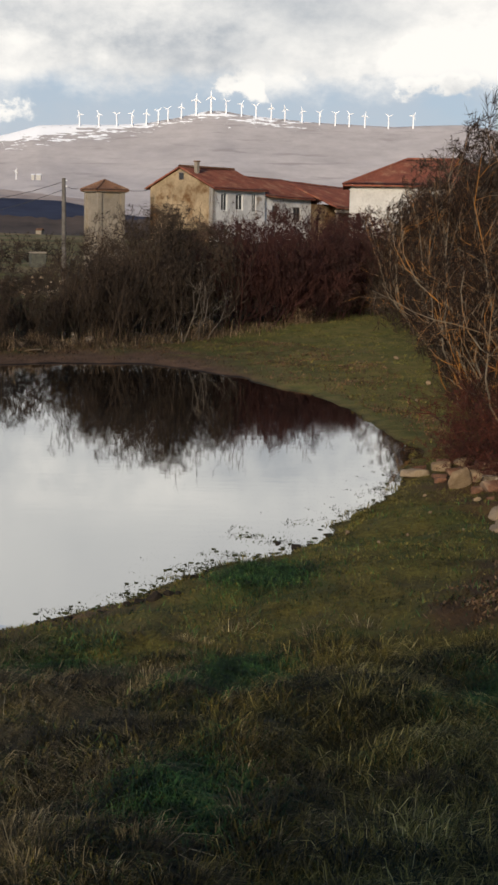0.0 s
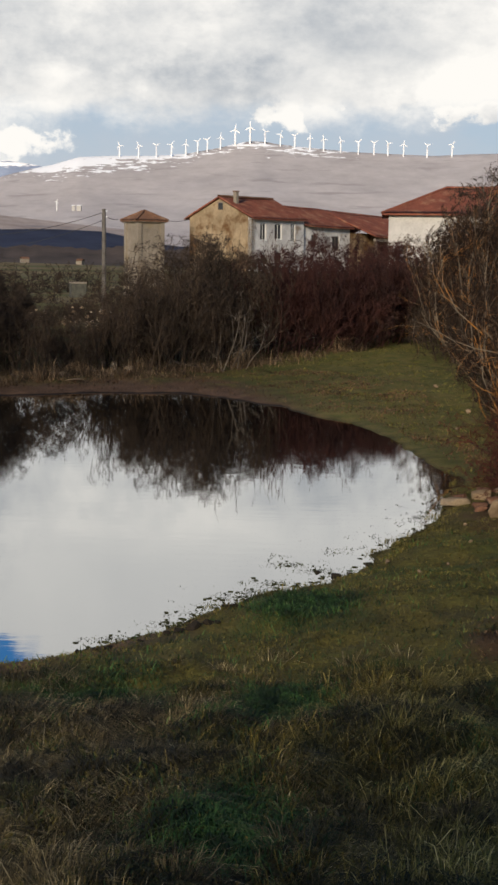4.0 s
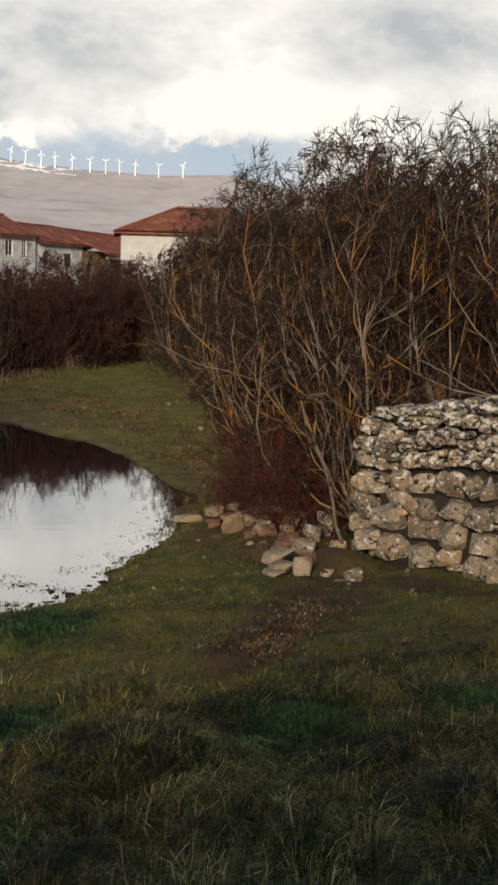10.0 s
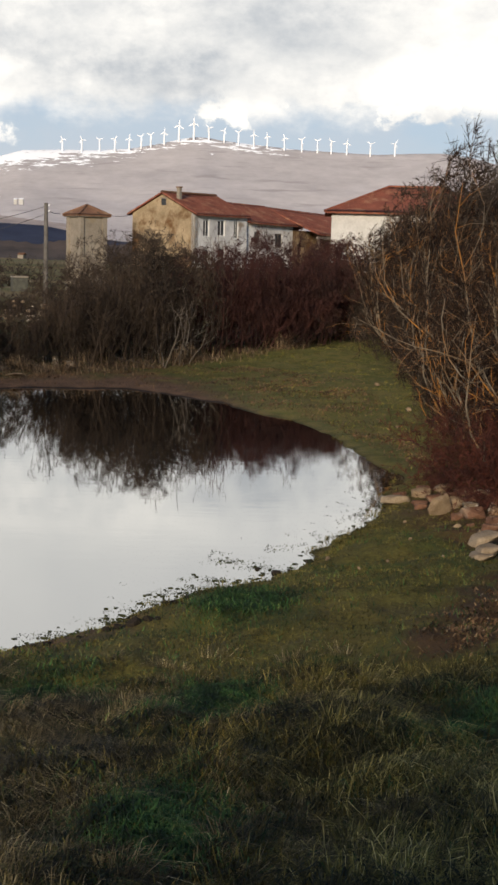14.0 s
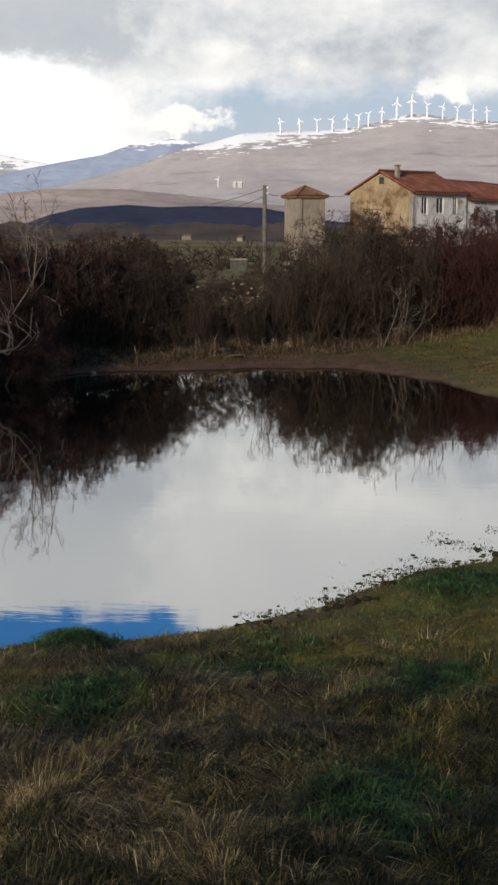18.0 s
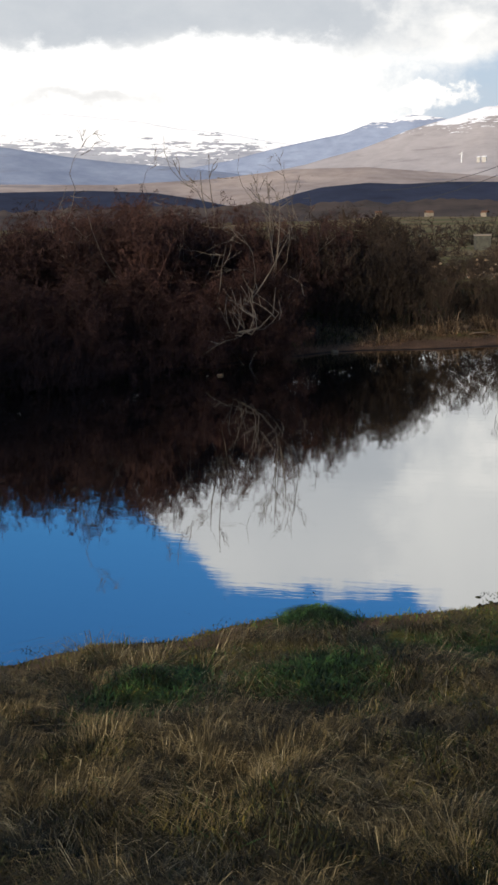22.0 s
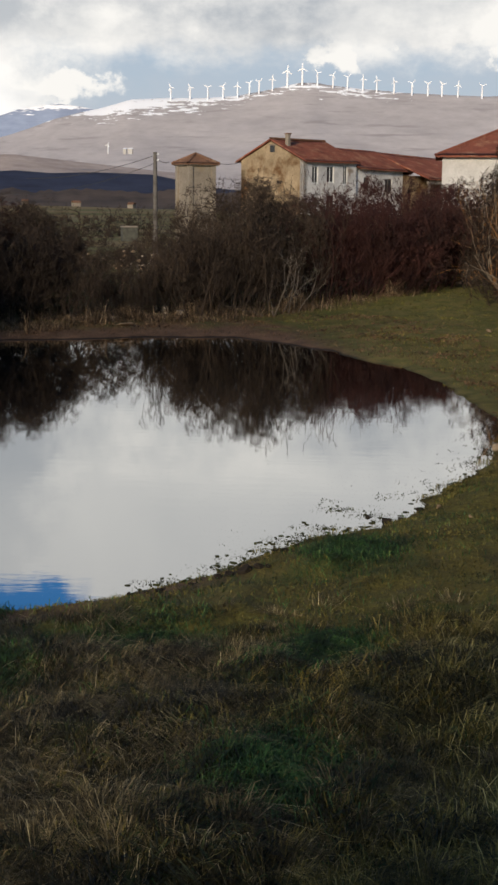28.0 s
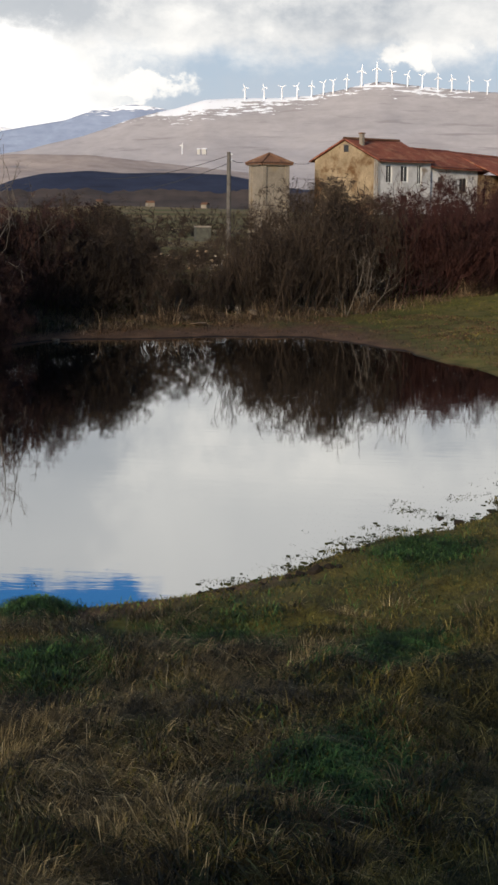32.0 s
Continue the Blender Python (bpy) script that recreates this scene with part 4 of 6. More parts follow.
cable((px, py, 6.0), polar(-6.9, 123.5, 5.95), 0.15)
cable(polar(-5.45, 125, 6.2), polar(-4.1, 145, 6.5), 0.25)
cable((px, py, 5.6), polar(-13.5, 150, 3.2), 0.8)


# ---------------------------------------------------------------- rocks and stones
def stone_mesh(seed, mat, boxy=4.0, points=26, jitter=0.12):
    """An angular stone, about 1 m each way: the hull of points on a rounded box."""
    rng = np.random.default_rng(seed + 100)
    P = rng.normal(size=(points, 3))
    P /= (np.abs(P) ** boxy).sum(1, keepdims=True) ** (1 / boxy)
    P *= 0.5 * (1 + jitter * rng.uniform(-1, 0.4, (points, 1)))
    bm = bmesh.new()
    for p in P:
        bm.verts.new(p)
    hull = bmesh.ops.convex_hull(bm, input=bm.verts)
    bmesh.ops.delete(bm, geom=[v for v in bm.verts if not v.link_faces], context="VERTS")
    bmesh.ops.bevel(bm, geom=list(bm.edges), offset=0.025, segments=1, affect="EDGES")
    return bm_mesh("stone", bm, mat)


WALL_STONES = [stone_mesh(s, LIMESTONE, 4.2, 22, 0.2) for s in range(18)]
LOOSE = {"p": [stone_mesh(20 + s, FRESH_STONE, 4.0, 16, 0.28) for s in range(4)], "l": [stone_mesh(30 + s, LIMESTONE, 3.2, 16, 0.35) for s in range(4)]}
RED_STONE = mottled("rusty_stone", (0.0754, 0.0369, 0.0225), (0.1739, 0.0870, 0.0526), 6.0, third=(0.2319, 0.1686, 0.1202), third_scale=4.0, bump=0.5, dist=0.02, vary=0.2)
LOOSE["r"] = [stone_mesh(40 + s, RED_STONE, 3.6, 16, 0.3) for s in range(3)]
SLAB_STONE = mottled("pale_slab_stone", (0.20, 0.145, 0.09), (0.36, 0.28, 0.185), 6.0, bump=0.5, dist=0.02, vary=0.15)
LOOSE["s"] = [stone_mesh(50 + s, SLAB_STONE, 9.0, 24, 0.08) for s in range(3)]


def stone_at(data, centre, size, turn, tilt=0.0, lean=0.0):
    return Matrix.Translation(centre) @ pose(0, 0, 0, tilt, lean, turn) @ Matrix.Diagonal((*size, 1))


# Dry stone wall
rng = np.random.default_rng(11)
WALL_A, WALL_B = np.array([3.17, 13.6]), np.array([4.95, 10.95])
run = WALL_B - WALL_A
wall_len = float(np.linalg.norm(run))
run = run / wall_len
out = np.array([run[1], -run[0]])
if out @ WALL_A > 0:
    out = -out
wall = new("dry_stone_wall")
tagged(wall, "lichened dry stone wall of rough limestone blocks", "stone wall")
wall_turn = math.degrees(math.atan2(run[1], run[0]))
# core coloured near black to paint shade into the open joints
core_mat = mottled("dark_wall_gaps", (0.012, 0.010, 0.008), (0.035, 0.028, 0.02), 6.0, bump=0.5)
bm = bmesh.new()
lo_z = 0.1
box_bm(bm, (0.3, 0.2, lo_z), (wall_len, 0.55, 1.6), 0.05)
core = part("earth_core", bm_mesh("earth_core", bm, core_mat), wall, "core toned dark as the shade deep between the stones")
core.matrix_basis = Matrix.Translation((*WALL_A, 0)) @ pose(0, 0, 0, 0, 0, wall_turn)
to_back = -1 if (np.array([-run[1], run[0]]) @ out) > 0 else 1
if to_back < 0:
    core.matrix_basis = Matrix.Translation((*WALL_A, 0)) @ pose(0, 0, 0, 0, 0, wall_turn) @ pose(0, -0.65, 0)


def wall_stone(u, deep, z, w, h, dp, turn):
    c = WALL_A + run * u - out * deep
    m = stone_at(None, (c[0], c[1], z), (w, dp, h), wall_turn + turn, rng.uniform(-7, 7), rng.uniform(-8, 8))
    part("stone", WALL_STONES[int(rng.integers(len(WALL_STONES)))], wall, m=m @ pose(0, 0, 0, 0, 180 * int(rng.integers(2)), 180 * int(rng.integers(2))))


def wall_top(u):
    return 1.5 + 0.24 * min(u / 0.25, 1.0) + 0.12 * u


z_row = -0.04
while z_row < 1.7:
    big = z_row < 0.3
    h_row = rng.uniform(0.27, 0.36) if big else (rng.uniform(0.19, 0.25) if z_row < 0.75 else rng.uniform(0.15, 0.2))
    u = rng.uniform(-0.05, 0.03) + 0.05 * z_row
    while u < wall_len:
        w = rng.uniform(0.26, 0.5) if big else (rng.uniform(0.16, 0.34) if z_row < 0.75 else rng.uniform(0.11, 0.22))
        c = WALL_A + run * (u + w / 2) + out * 0.1
        g = on_land(c[0], c[1])
        zc = g + z_row + h_row / 2 + rng.uniform(-0.02, 0.02) + 0.04 * math.sin(2.3 * u + 4 * z_row)
        if zc + h_row / 2 < wall_top(u) - 0.02:
            if rng.random() < 0.12 and not big:
                k = rng.uniform(0.4, 0.6)
                wall_stone(u + w / 2, 0.13 + rng.uniform(-0.04, 0.04), zc - h_row * (1 - k) / 2, w * 0.96, h_row * k * 0.97, 0.3, rng.uniform(-8, 8))
                wall_stone(u + w / 2 + rng.uniform(-0.02, 0.02), 0.14 + rng.uniform(-0.04, 0.04), zc + h_row * k / 2, w * rng.uniform(0.75, 0.98), h_row * (1 - k) * 0.97, 0.3, rng.uniform(-8, 8))
            else:
                wall_stone(u + w / 2, 0.13 + rng.uniform(-0.05, 0.09), zc, w * rng.uniform(0.93, 1.04), h_row * rng.uniform(0.9, 1.08), 0.3, rng.uniform(-14, 14))
            if rng.random() < 0.3:
                wall_stone(u + w, 0.1, zc + h_row * rng.uniform(-0.5, 0.5), 0.08, 0.07, 0.2, rng.uniform(-30, 30))
        u += w * 1.0
    z_row += h_row * 0.97
u = 0.12
while u < wall_len:
    w = rng.uniform(0.16, 0.32)
    wall_stone(u + w / 2, 0.2, wall_top(u) - 0.02 + rng.uniform(-0.03, 0.03), w, rng.uniform(0.12, 0.22), 0.4, rng.uniform(-15, 15))
    u += w * 0.98
z_end = 0.3
while z_end < 1.35:
    h_row = rng.uniform(0.16, 0.26)
    for deep in (0.28, 0.5):
        wall_stone(0.05, deep, z_end + h_row / 2, 0.28, h_row, 0.24, rng.uniform(-10, 10))
    z_end += h_row

# Loose rubble at the end of the wall: x, y, width, height, kind
RUBBLE = [
    (2.42, 15.75, 0.32, 0.26, "p"), (2.60, 15.95, 0.22, 0.13, "p"), (2.62, 16.45, 0.36, 0.14, "p"), (2.04, 16.90, 0.38, 0.10, "s"), (2.38, 17.15, 0.26, 0.13, "p"), (2.50, 16.8, 0.28, 0.11, "r"),
    (2.86, 16.22, 0.34, 0.16, "r"), (2.72, 15.35, 0.36, 0.15, "r"), (3.05, 15.6, 0.28, 0.24, "l"), (2.92, 15.0, 0.24, 0.14, "r"), (2.74, 13.0, 0.15, 0.16, "r"), (2.68, 12.8, 0.1, 0.14, "r"), (2.72, 14.3, 0.2, 0.1, "r"), (2.95, 14.25, 0.3, 0.26, "l"), (3.38, 15.3, 0.28, 0.34, "l"), (3.18, 14.9, 0.26, 0.24, "l"),
    (3.0, 12.5, 0.26, 0.09, "l"), (3.1, 12.6, 0.2, 0.2, "l"), (2.86, 12.75, 0.16, 0.09, "l"), (2.70, 17.4, 0.3, 0.15, "p"), (2.90, 17.1, 0.24, 0.15, "r"), (3.05, 16.5, 0.24, 0.2, "l"),
    (2.48, 17.6, 0.22, 0.1, "r"), (2.28, 16.5, 0.2, 0.08, "r"), (2.70, 16.8, 0.24, 0.13, "r"), (3.2, 15.9, 0.24, 0.22, "l"), (2.43, 14.6, 0.08, 0.05, "p"), (2.60, 14.75, 0.12, 0.06, "r"), (3.24, 13.9, 0.2, 0.2, "l"),
    (2.25, 16.15, 0.16, 0.08, "r"), (2.78, 15.75, 0.22, 0.14, "l"), (2.56, 15.4, 0.16, 0.1, "r"), (2.98, 16.85, 0.2, 0.14, "p"), (2.14, 17.3, 0.2, 0.08, "r")]
STONE_WORDS = {"p": "pale broken limestone lump beside the pond", "r": "rust-stained stone block in the rubble heap", "l": "grey lichened boulder fallen from the wall", "s": "flat pale stone slab lying on the turf"}
rng = np.random.default_rng(3)
for x, y, w, h, kind in RUBBLE:
    ob = new("rock", LOOSE[kind][int(rng.integers(len(LOOSE[kind])))])
    ob.matrix_basis = stone_at(None, (x, y, on_land(x, y) + h * 0.36), (w * 1.05, w * rng.uniform(0.6, 0.9), h * 1.1), rng.uniform(-35, 35), rng.uniform(-9, 9), rng.uniform(-9, 9))
    tagged(ob, STONE_WORDS[kind], "rock", "rubble by the pond")
for x, y, lift, w, h, turn, lean in ((2.42, 12.75, 0.03, 0.27, 0.15, 12, -4), (2.62, 12.72, 0.04, 0.19, 0.17, -10, 2), (2.44, 12.98, 0.14, 0.36, 0.1, 18, -9), (2.34, 12.66, 0.0, 0.24, 0.09, 6, 0)):
    ob = new("rock", LOOSE["s"][int(rng.integers(3))])
    ob.matrix_basis = stone_at(None, (x, y, on_land(x, y) + lift + h * 0.3), (w, 0.24, h), turn, 4, lean)
    tagged(ob, STONE_WORDS["s"], "rock", "rubble by the pond")
for x, y, w, h in ((-4.2, 34.0, 0.22, 0.3), (-3.8, 33.8, 0.24, 0.2), (-4.5, 34.2, 0.14, 0.28), (-6.24, 32.4, 0.3, 0.18), (-4.8, 31.5, 0.5, 0.08), (-7.43, 28.9, 0.2, 0.12), (-7.8, 28.9, 0.13, 0.06),
                   (-8.52, 24.6, 0.16, 0.1), (-8.75, 24.5, 0.1, 0.07), (-5.6, 31.9, 0.25, 0.16), (-5.2, 32.2, 0.3, 0.14)):
    ob = new("rock", LOOSE["l" if y > 33 else "p"][int(rng.integers(4))])
    z = max(on_land(x, y), -0.04)
    ob.matrix_basis = stone_at(None, (x, y, z + h * 0.3), (w, w * 0.8, h), rng.uniform(0, 180))
    tagged(ob, "whitish stone on the far muddy shore", "rock", "stones on the far shore")

# Rubble field wall beyond the scrub
field_wall = new("field_wall")
tagged(field_wall, "tumbled field wall of pale stones beyond the scrub", "stone wall")
for k in range(70):
    a = rng.uniform(-10.4, -7.0)
    d = 46 + 0.6 * rng.normal()
    x, y = place(a, d)
    s = rng.uniform(0.06, 0.16)
    part("stone", LOOSE["p" if rng.random() < 0.3 else "l"][int(rng.integers(4))], field_wall, m=stone_at(None, (x, y, on_land(x, y) + rng.uniform(0.05, 0.7)), (s, s, s * 0.7), rng.uniform(0, 180)))

# Water tank in the field
# concrete toned dark to put shade into the tank's walls and door
SHADE_CONCRETE = mottled("shade_dark_concrete", (0.045, 0.045, 0.036), (0.09, 0.088, 0.07), 2.0)
hx, hy = place(-8.5, 200)
tank = new("water_tank")
tank.matrix_basis = Matrix.Translation((hx, hy, on_land(hx, hy) - 0.1)) @ pose(0, 0, 0, 0, 0, 20)
tagged(tank, "small grey water tank house with a pale slab roof", "water tank")
tank_h = -0.98 - tank.matrix_basis.translation.z
part("body", box_mesh("body", (-1.05, -0.9, 0), (1.05, 0.9, tank_h - 0.2), SHADE_CONCRETE, 0.05), tank)
part("roof_slab", box_mesh("roof_slab", (-1.1, -0.95, tank_h - 0.2), (1.1, 0.95, tank_h), TOWER_WALL, 0.03), tank)
part("door", box_mesh("door", (-0.7, -0.95, 0), (0.7, -0.9, tank_h - 0.6), SHADE_CONCRETE), tank)


# ---------------------------------------------------------------- shrubs
def unit(a):
    return a / np.maximum(np.linalg.norm(a, axis=1, keepdims=True), 1e-9)


def grow(seed, stems, height, spread, levels, base=0.3, r0=0.035, lean=0.35, least=0.003, reach=0.5, stem_wander=0.2, over=1.05):
    """Branch segments, level by level. levels: (children, pieces, wander, upward pull, length ratio, splay, radius ratio) for each level after the stems."""
    rng = np.random.default_rng(seed)
    a = np.linspace(0, 2 * math.pi, stems, endpoint=False) + rng.uniform(-0.4, 0.4, stems)
    k = np.sqrt(rng.uniform(0.05, 1, stems))
    P = np.stack([base * k * np.cos(a), base * k * np.sin(a), np.full(stems, -0.1)], 1)
    D = unit(np.stack([spread * k * np.cos(a), spread * k * np.sin(a), np.ones(stems)], 1) + lean * 0.3 * rng.normal(size=(stems, 3)))
    L = height * rng.uniform(0.62, 0.95, stems)
    r = r0 * rng.uniform(0.7, 1.2, stems)
    result, owner = [], np.arange(stems)
    spec = [(0, 7, stem_wander, 0.07, 1, 0, 1)] + list(levels)
    for lev, (kids, pieces, wander, pull, ratio, splay, thin) in enumerate(spec):
        if lev:
            count = len(P) * kids
            pick = rng.uniform(0.06, 1.0, (len(P), kids)) ** 0.85
            pts, dirs, rads, lens, own = nodes
            at = np.minimum((pick * (pts.shape[1] - 1)).astype(int), pts.shape[1] - 2)
            fr = (pick * (pts.shape[1] - 1) - at)[..., None]
            i = np.arange(len(pts))[:, None]
            P = (pts[i, at] * (1 - fr) + pts[i, at + 1] * fr).reshape(-1, 3)
            D = unit(dirs[i, at].reshape(-1, 3) + splay * unit(rng.normal(size=(count, 3))))
            L = (np.repeat(lens[:, None], kids, 1) * ratio * rng.uniform(0.5, 1.25, (len(pts), kids)) * (1.15 - 0.5 * pick)).reshape(-1)
            r = np.maximum((rads[i, at] * thin).reshape(-1), least)
            owner = np.repeat(own, kids)
        pts, dirs, rads, seg = [P], [], [], []
        for s in range(pieces):
            D = D + wander * rng.normal(size=D.shape) + np.array([0, 0, pull])
            rho = np.hypot(P[:, 0], P[:, 1]) / (reach * height)
            D[:, :2] -= (0.9 if over < 2 else 0.12) * np.minimum(rho ** 4, 2.0)[:, None] * P[:, :2] / np.maximum(rho * reach * height, 1e-6)[:, None]
            D[:, 2] -= 0.9 * np.minimum((np.maximum(P[:, 2], 0) / (height * over)) ** 8, 2.0)
            D = unit(D)
            Q = P + D * (L / pieces)[:, None]
            taper = 0.6 if lev else 0.88
            ra, rb = r * (1 - taper * s / pieces), r * (1 - taper * (s + 1) / pieces)
            seg.append((P, Q, ra, rb))
            P = Q
            pts.append(P)
            dirs.append(D)
            rads.append(ra)
        result.append([np.concatenate([x[c] for x in seg]) for c in range(4)] + [np.tile(owner, pieces)])
        nodes = (np.stack(pts, 1), np.stack(dirs, 1), np.stack(rads, 1), L, owner)
    top = np.percentile(np.concatenate([lv[1][:, 2] for lv in result]), 98.5 if over < 2 else 99.93) / height
    for lv in result:
        lv[0], lv[1] = lv[0] / top, lv[1] / top
    return result


def shrub(name, label, category, group, levels_out, bark, twig):
    """A shrub: each main stem with its limbs a part, the fine twigs one part."""
    ob = new(name)
    tagged(ob, label, category, group)
    stems = int(levels_out[0][4].max()) + 1
    first = levels_out[0]
    for k in range(stems):
        mine = first[4] == k
        p0, p1, ra, rb = (first[c][mine] for c in range(4))
        v, f = chain(np.concatenate([p0[:1], p1]), np.concatenate([ra[:1], rb]), 5)
        part("stem", mesh("stem", v, f, bark, True), ob)
    v, f = tubes(*levels_out[1][:4], 4 if name == "hawthorn" else 3)
    limb_faces = len(f)
    thorny = name == "hawthorn"
    w, g = tubes(*levels_out[2][:4], 3) if thorny else slivers(*levels_out[2][:4])
    v, f = np.concatenate([v, w]), np.concatenate([f, g + len(v)])
    limb_faces = len(f) if thorny else limb_faces
    for lv in levels_out[3:]:
        w, g = slivers(*lv[:4])
        v, f = np.concatenate([v, w]), np.concatenate([f, g + len(v)])
    crown = mesh("crown", v, f, bark)
    crown.materials.append(twig)
    crown.polygons.foreach_set("material_index", (np.arange(len(f)) >= limb_faces).astype(np.int32))
    tagged(part("crown", crown, ob), kind="stuff")
    return ob


# children, pieces, wander, upward pull, length ratio, splay, radius ratio
BUSHY = ((8, 4, 0.2, 0.08, 0.46, 0.95, 0.5), (6, 2, 0.26, 0.08, 0.55, 1.0, 0.6), (5, 1, 0.3, 0.10, 0.55, 0.95, 0.8), (5, 1, 0.3, 0.12, 0.7, 0.9, 0.85))
TALL = ((6, 6, 0.24, 0.11, 0.42, 0.75, 0.62), (5, 3, 0.3, 0.12, 0.42, 0.85, 0.45), (9, 2, 0.18, 0.14, 0.55, 0.7, 0.5), (6, 1, 0.12, 0.2, 0.55, 0.65, 0.8))
CANES = ((7, 4, 0.24, -0.02, 0.5, 0.9, 0.5), (5, 2, 0.26, -0.02, 0.5, 1.0, 0.7), (4, 1, 0.3, 0, 0.5, 1.0, 0.8), (2, 1, 0.3, 0, 0.7, 1.0, 0.85))
DENSE = ((8, 4, 0.14, 0.1, 0.40, 0.8, 0.5), (6, 2, 0.16, 0.12, 0.46, 0.8, 0.4), (9, 2, 0.14, 0.14, 0.5, 0.75, 0.6), (7, 1, 0.12, 0.2, 0.55, 0.7, 0.8))
SPARSE = ((4, 5, 0.28, 0.12, 0.5, 0.8, 0.6), (3, 3, 0.3, 0.1, 0.5, 0.9, 0.6), (3, 2, 0.2, 0.05, 0.5, 0.8, 0.65))


def shrub_kinds(name, label, group, bark, twig, seeds, height, spread, levels, stems=8, base=0.45, r0=0.03, least=0.003, reach=0.5, stem_wander=0.2, over=1.05):
    made = []
    for s in seeds:
        ob = shrub(name, label, "shrub", group, grow(s, stems, height, spread, levels, base, r0, least=least, reach=reach, stem_wander=stem_wander, over=over), bark, twig)
        made.append([ob, True])
    return made


def plant(kinds, x, y, height, rng, sink=0.05):
    """Stands a shrub of one of the kinds at x, y, scaled to the height; the first use takes the original."""
    entry = kinds[int(rng.integers(len(kinds)))]
    s = height / 3.0
    m = Matrix.Translation((x, y, on_land(x, y) - sink)) @ pose(0, 0, 0, rng.uniform(-5, 5), rng.uniform(-5, 5), rng.uniform(0, 360)) @ Matrix.Diagonal((s * rng.uniform(0.95, 1.15), s * rng.uniform(0.95, 1.15), s, 1))
    if entry[1]:
        entry[0].matrix_basis, entry[1] = m, False
        return entry[0]
    ob = entry[0].copy()
    scene.collection.objects.link(ob)
    ob.matrix_basis = m
    for child in entry[0].children:
        twin = child.copy()
        scene.collection.objects.link(twin)
        twin.parent = ob
    return ob


BROWN = shrub_kinds("hedge_shrub", "leafless brown hedge shrub of dense thin twigs", "far hedge", TWIG_BROWN, TWIG_BROWN, (1, 2, 3), 3.0, 0.5, BUSHY, 9, 0.7, 0.018, 0.0055, 0.42, 0.12)
RED = shrub_kinds("hedge_shrub", "leafless reddish-brown hedge shrub by the meadow", "far hedge", TWIG_RED, TWIG_RED, (4, 5, 6), 3.0, 0.5, BUSHY, 9, 0.7, 0.017, 0.0055, 0.42, 0.12)
DARK = shrub_kinds("bank_shrub", "dark leafless thicket by the pond, also standing in for hedge-gap shade", "thicket on the bank", TWIG_DARK, TWIG_DARK, (7, 8, 9), 3.0, 0.5, BUSHY, 9, 0.75, 0.018, 0.0055, 0.45, 0.12)
THORN = shrub_kinds("hawthorn", "tall leafless hawthorn with orange lichen on its stems", "hawthorns behind the wall", WOOD_GREY, TWIG_OLIVE, (10, 12, 13, 14), 3.0, 0.22, TALL, 11, 0.7, 0.022, 0.0025, 0.4, 0.17, 4.0)
BRAMBLE = shrub_kinds("bramble", "low tangled red-brown bramble over the rubble", "brambles", TWIG_RED, BRAMBLE_TWIG, (15, 16), 3.0, 0.5, CANES, 11, 0.8, 0.02, 0.007, 0.7, 0.2, 3.0)
FIELD = shrub_kinds("field_shrub", "distant leafless hedgerow shrub in the valley fields", "valley hedgerow", TWIG_BROWN, TWIG_BROWN, (19, 20), 3.0, 0.5, ((6, 3, 0.3, 0.03, 0.5, 1.0, 0.6), (6, 2, 0.35, 0.02, 0.55, 1.1, 0.8)), 8, 0.7, 0.05, 0.03, 0.45, 0.2)
THICK = shrub_kinds("hawthorn", "dense leafless hawthorn of fine dark twigs", "hawthorns behind the wall", WOOD_GREY, TWIG_OLIVE, (23, 24), 3.0, 0.25, DENSE, 10, 0.75, 0.022, 0.0027, 0.38, 0.12, 4.0)
WISP = shrub_kinds("hedge_shrub", "thin leafless shrub with long upright twigs in the hedge", "far hedge", TWIG_BROWN, TWIG_BROWN, (41, 42, 43), 3.0, 0.4, ((5, 5, 0.13, 0.10, 0.5, 0.55, 0.6), (4, 3, 0.15, 0.1, 0.5, 0.6, 0.6), (3, 2, 0.15, 0.1, 0.5, 0.6, 0.7)), 8, 0.7, 0.016, 0.0055, 0.6, 0.1, 4.0)
PALE = shrub_kinds("dead_shrub", "bare shrub with pale silvery limbs", "pale shrubs", WOOD_PALE, WOOD_PALE, (17, 18), 3.0, 0.75, SPARSE, 4, 0.3, 0.024, 0.006, 0.6, 0.2)

rng = np.random.default_rng(21)
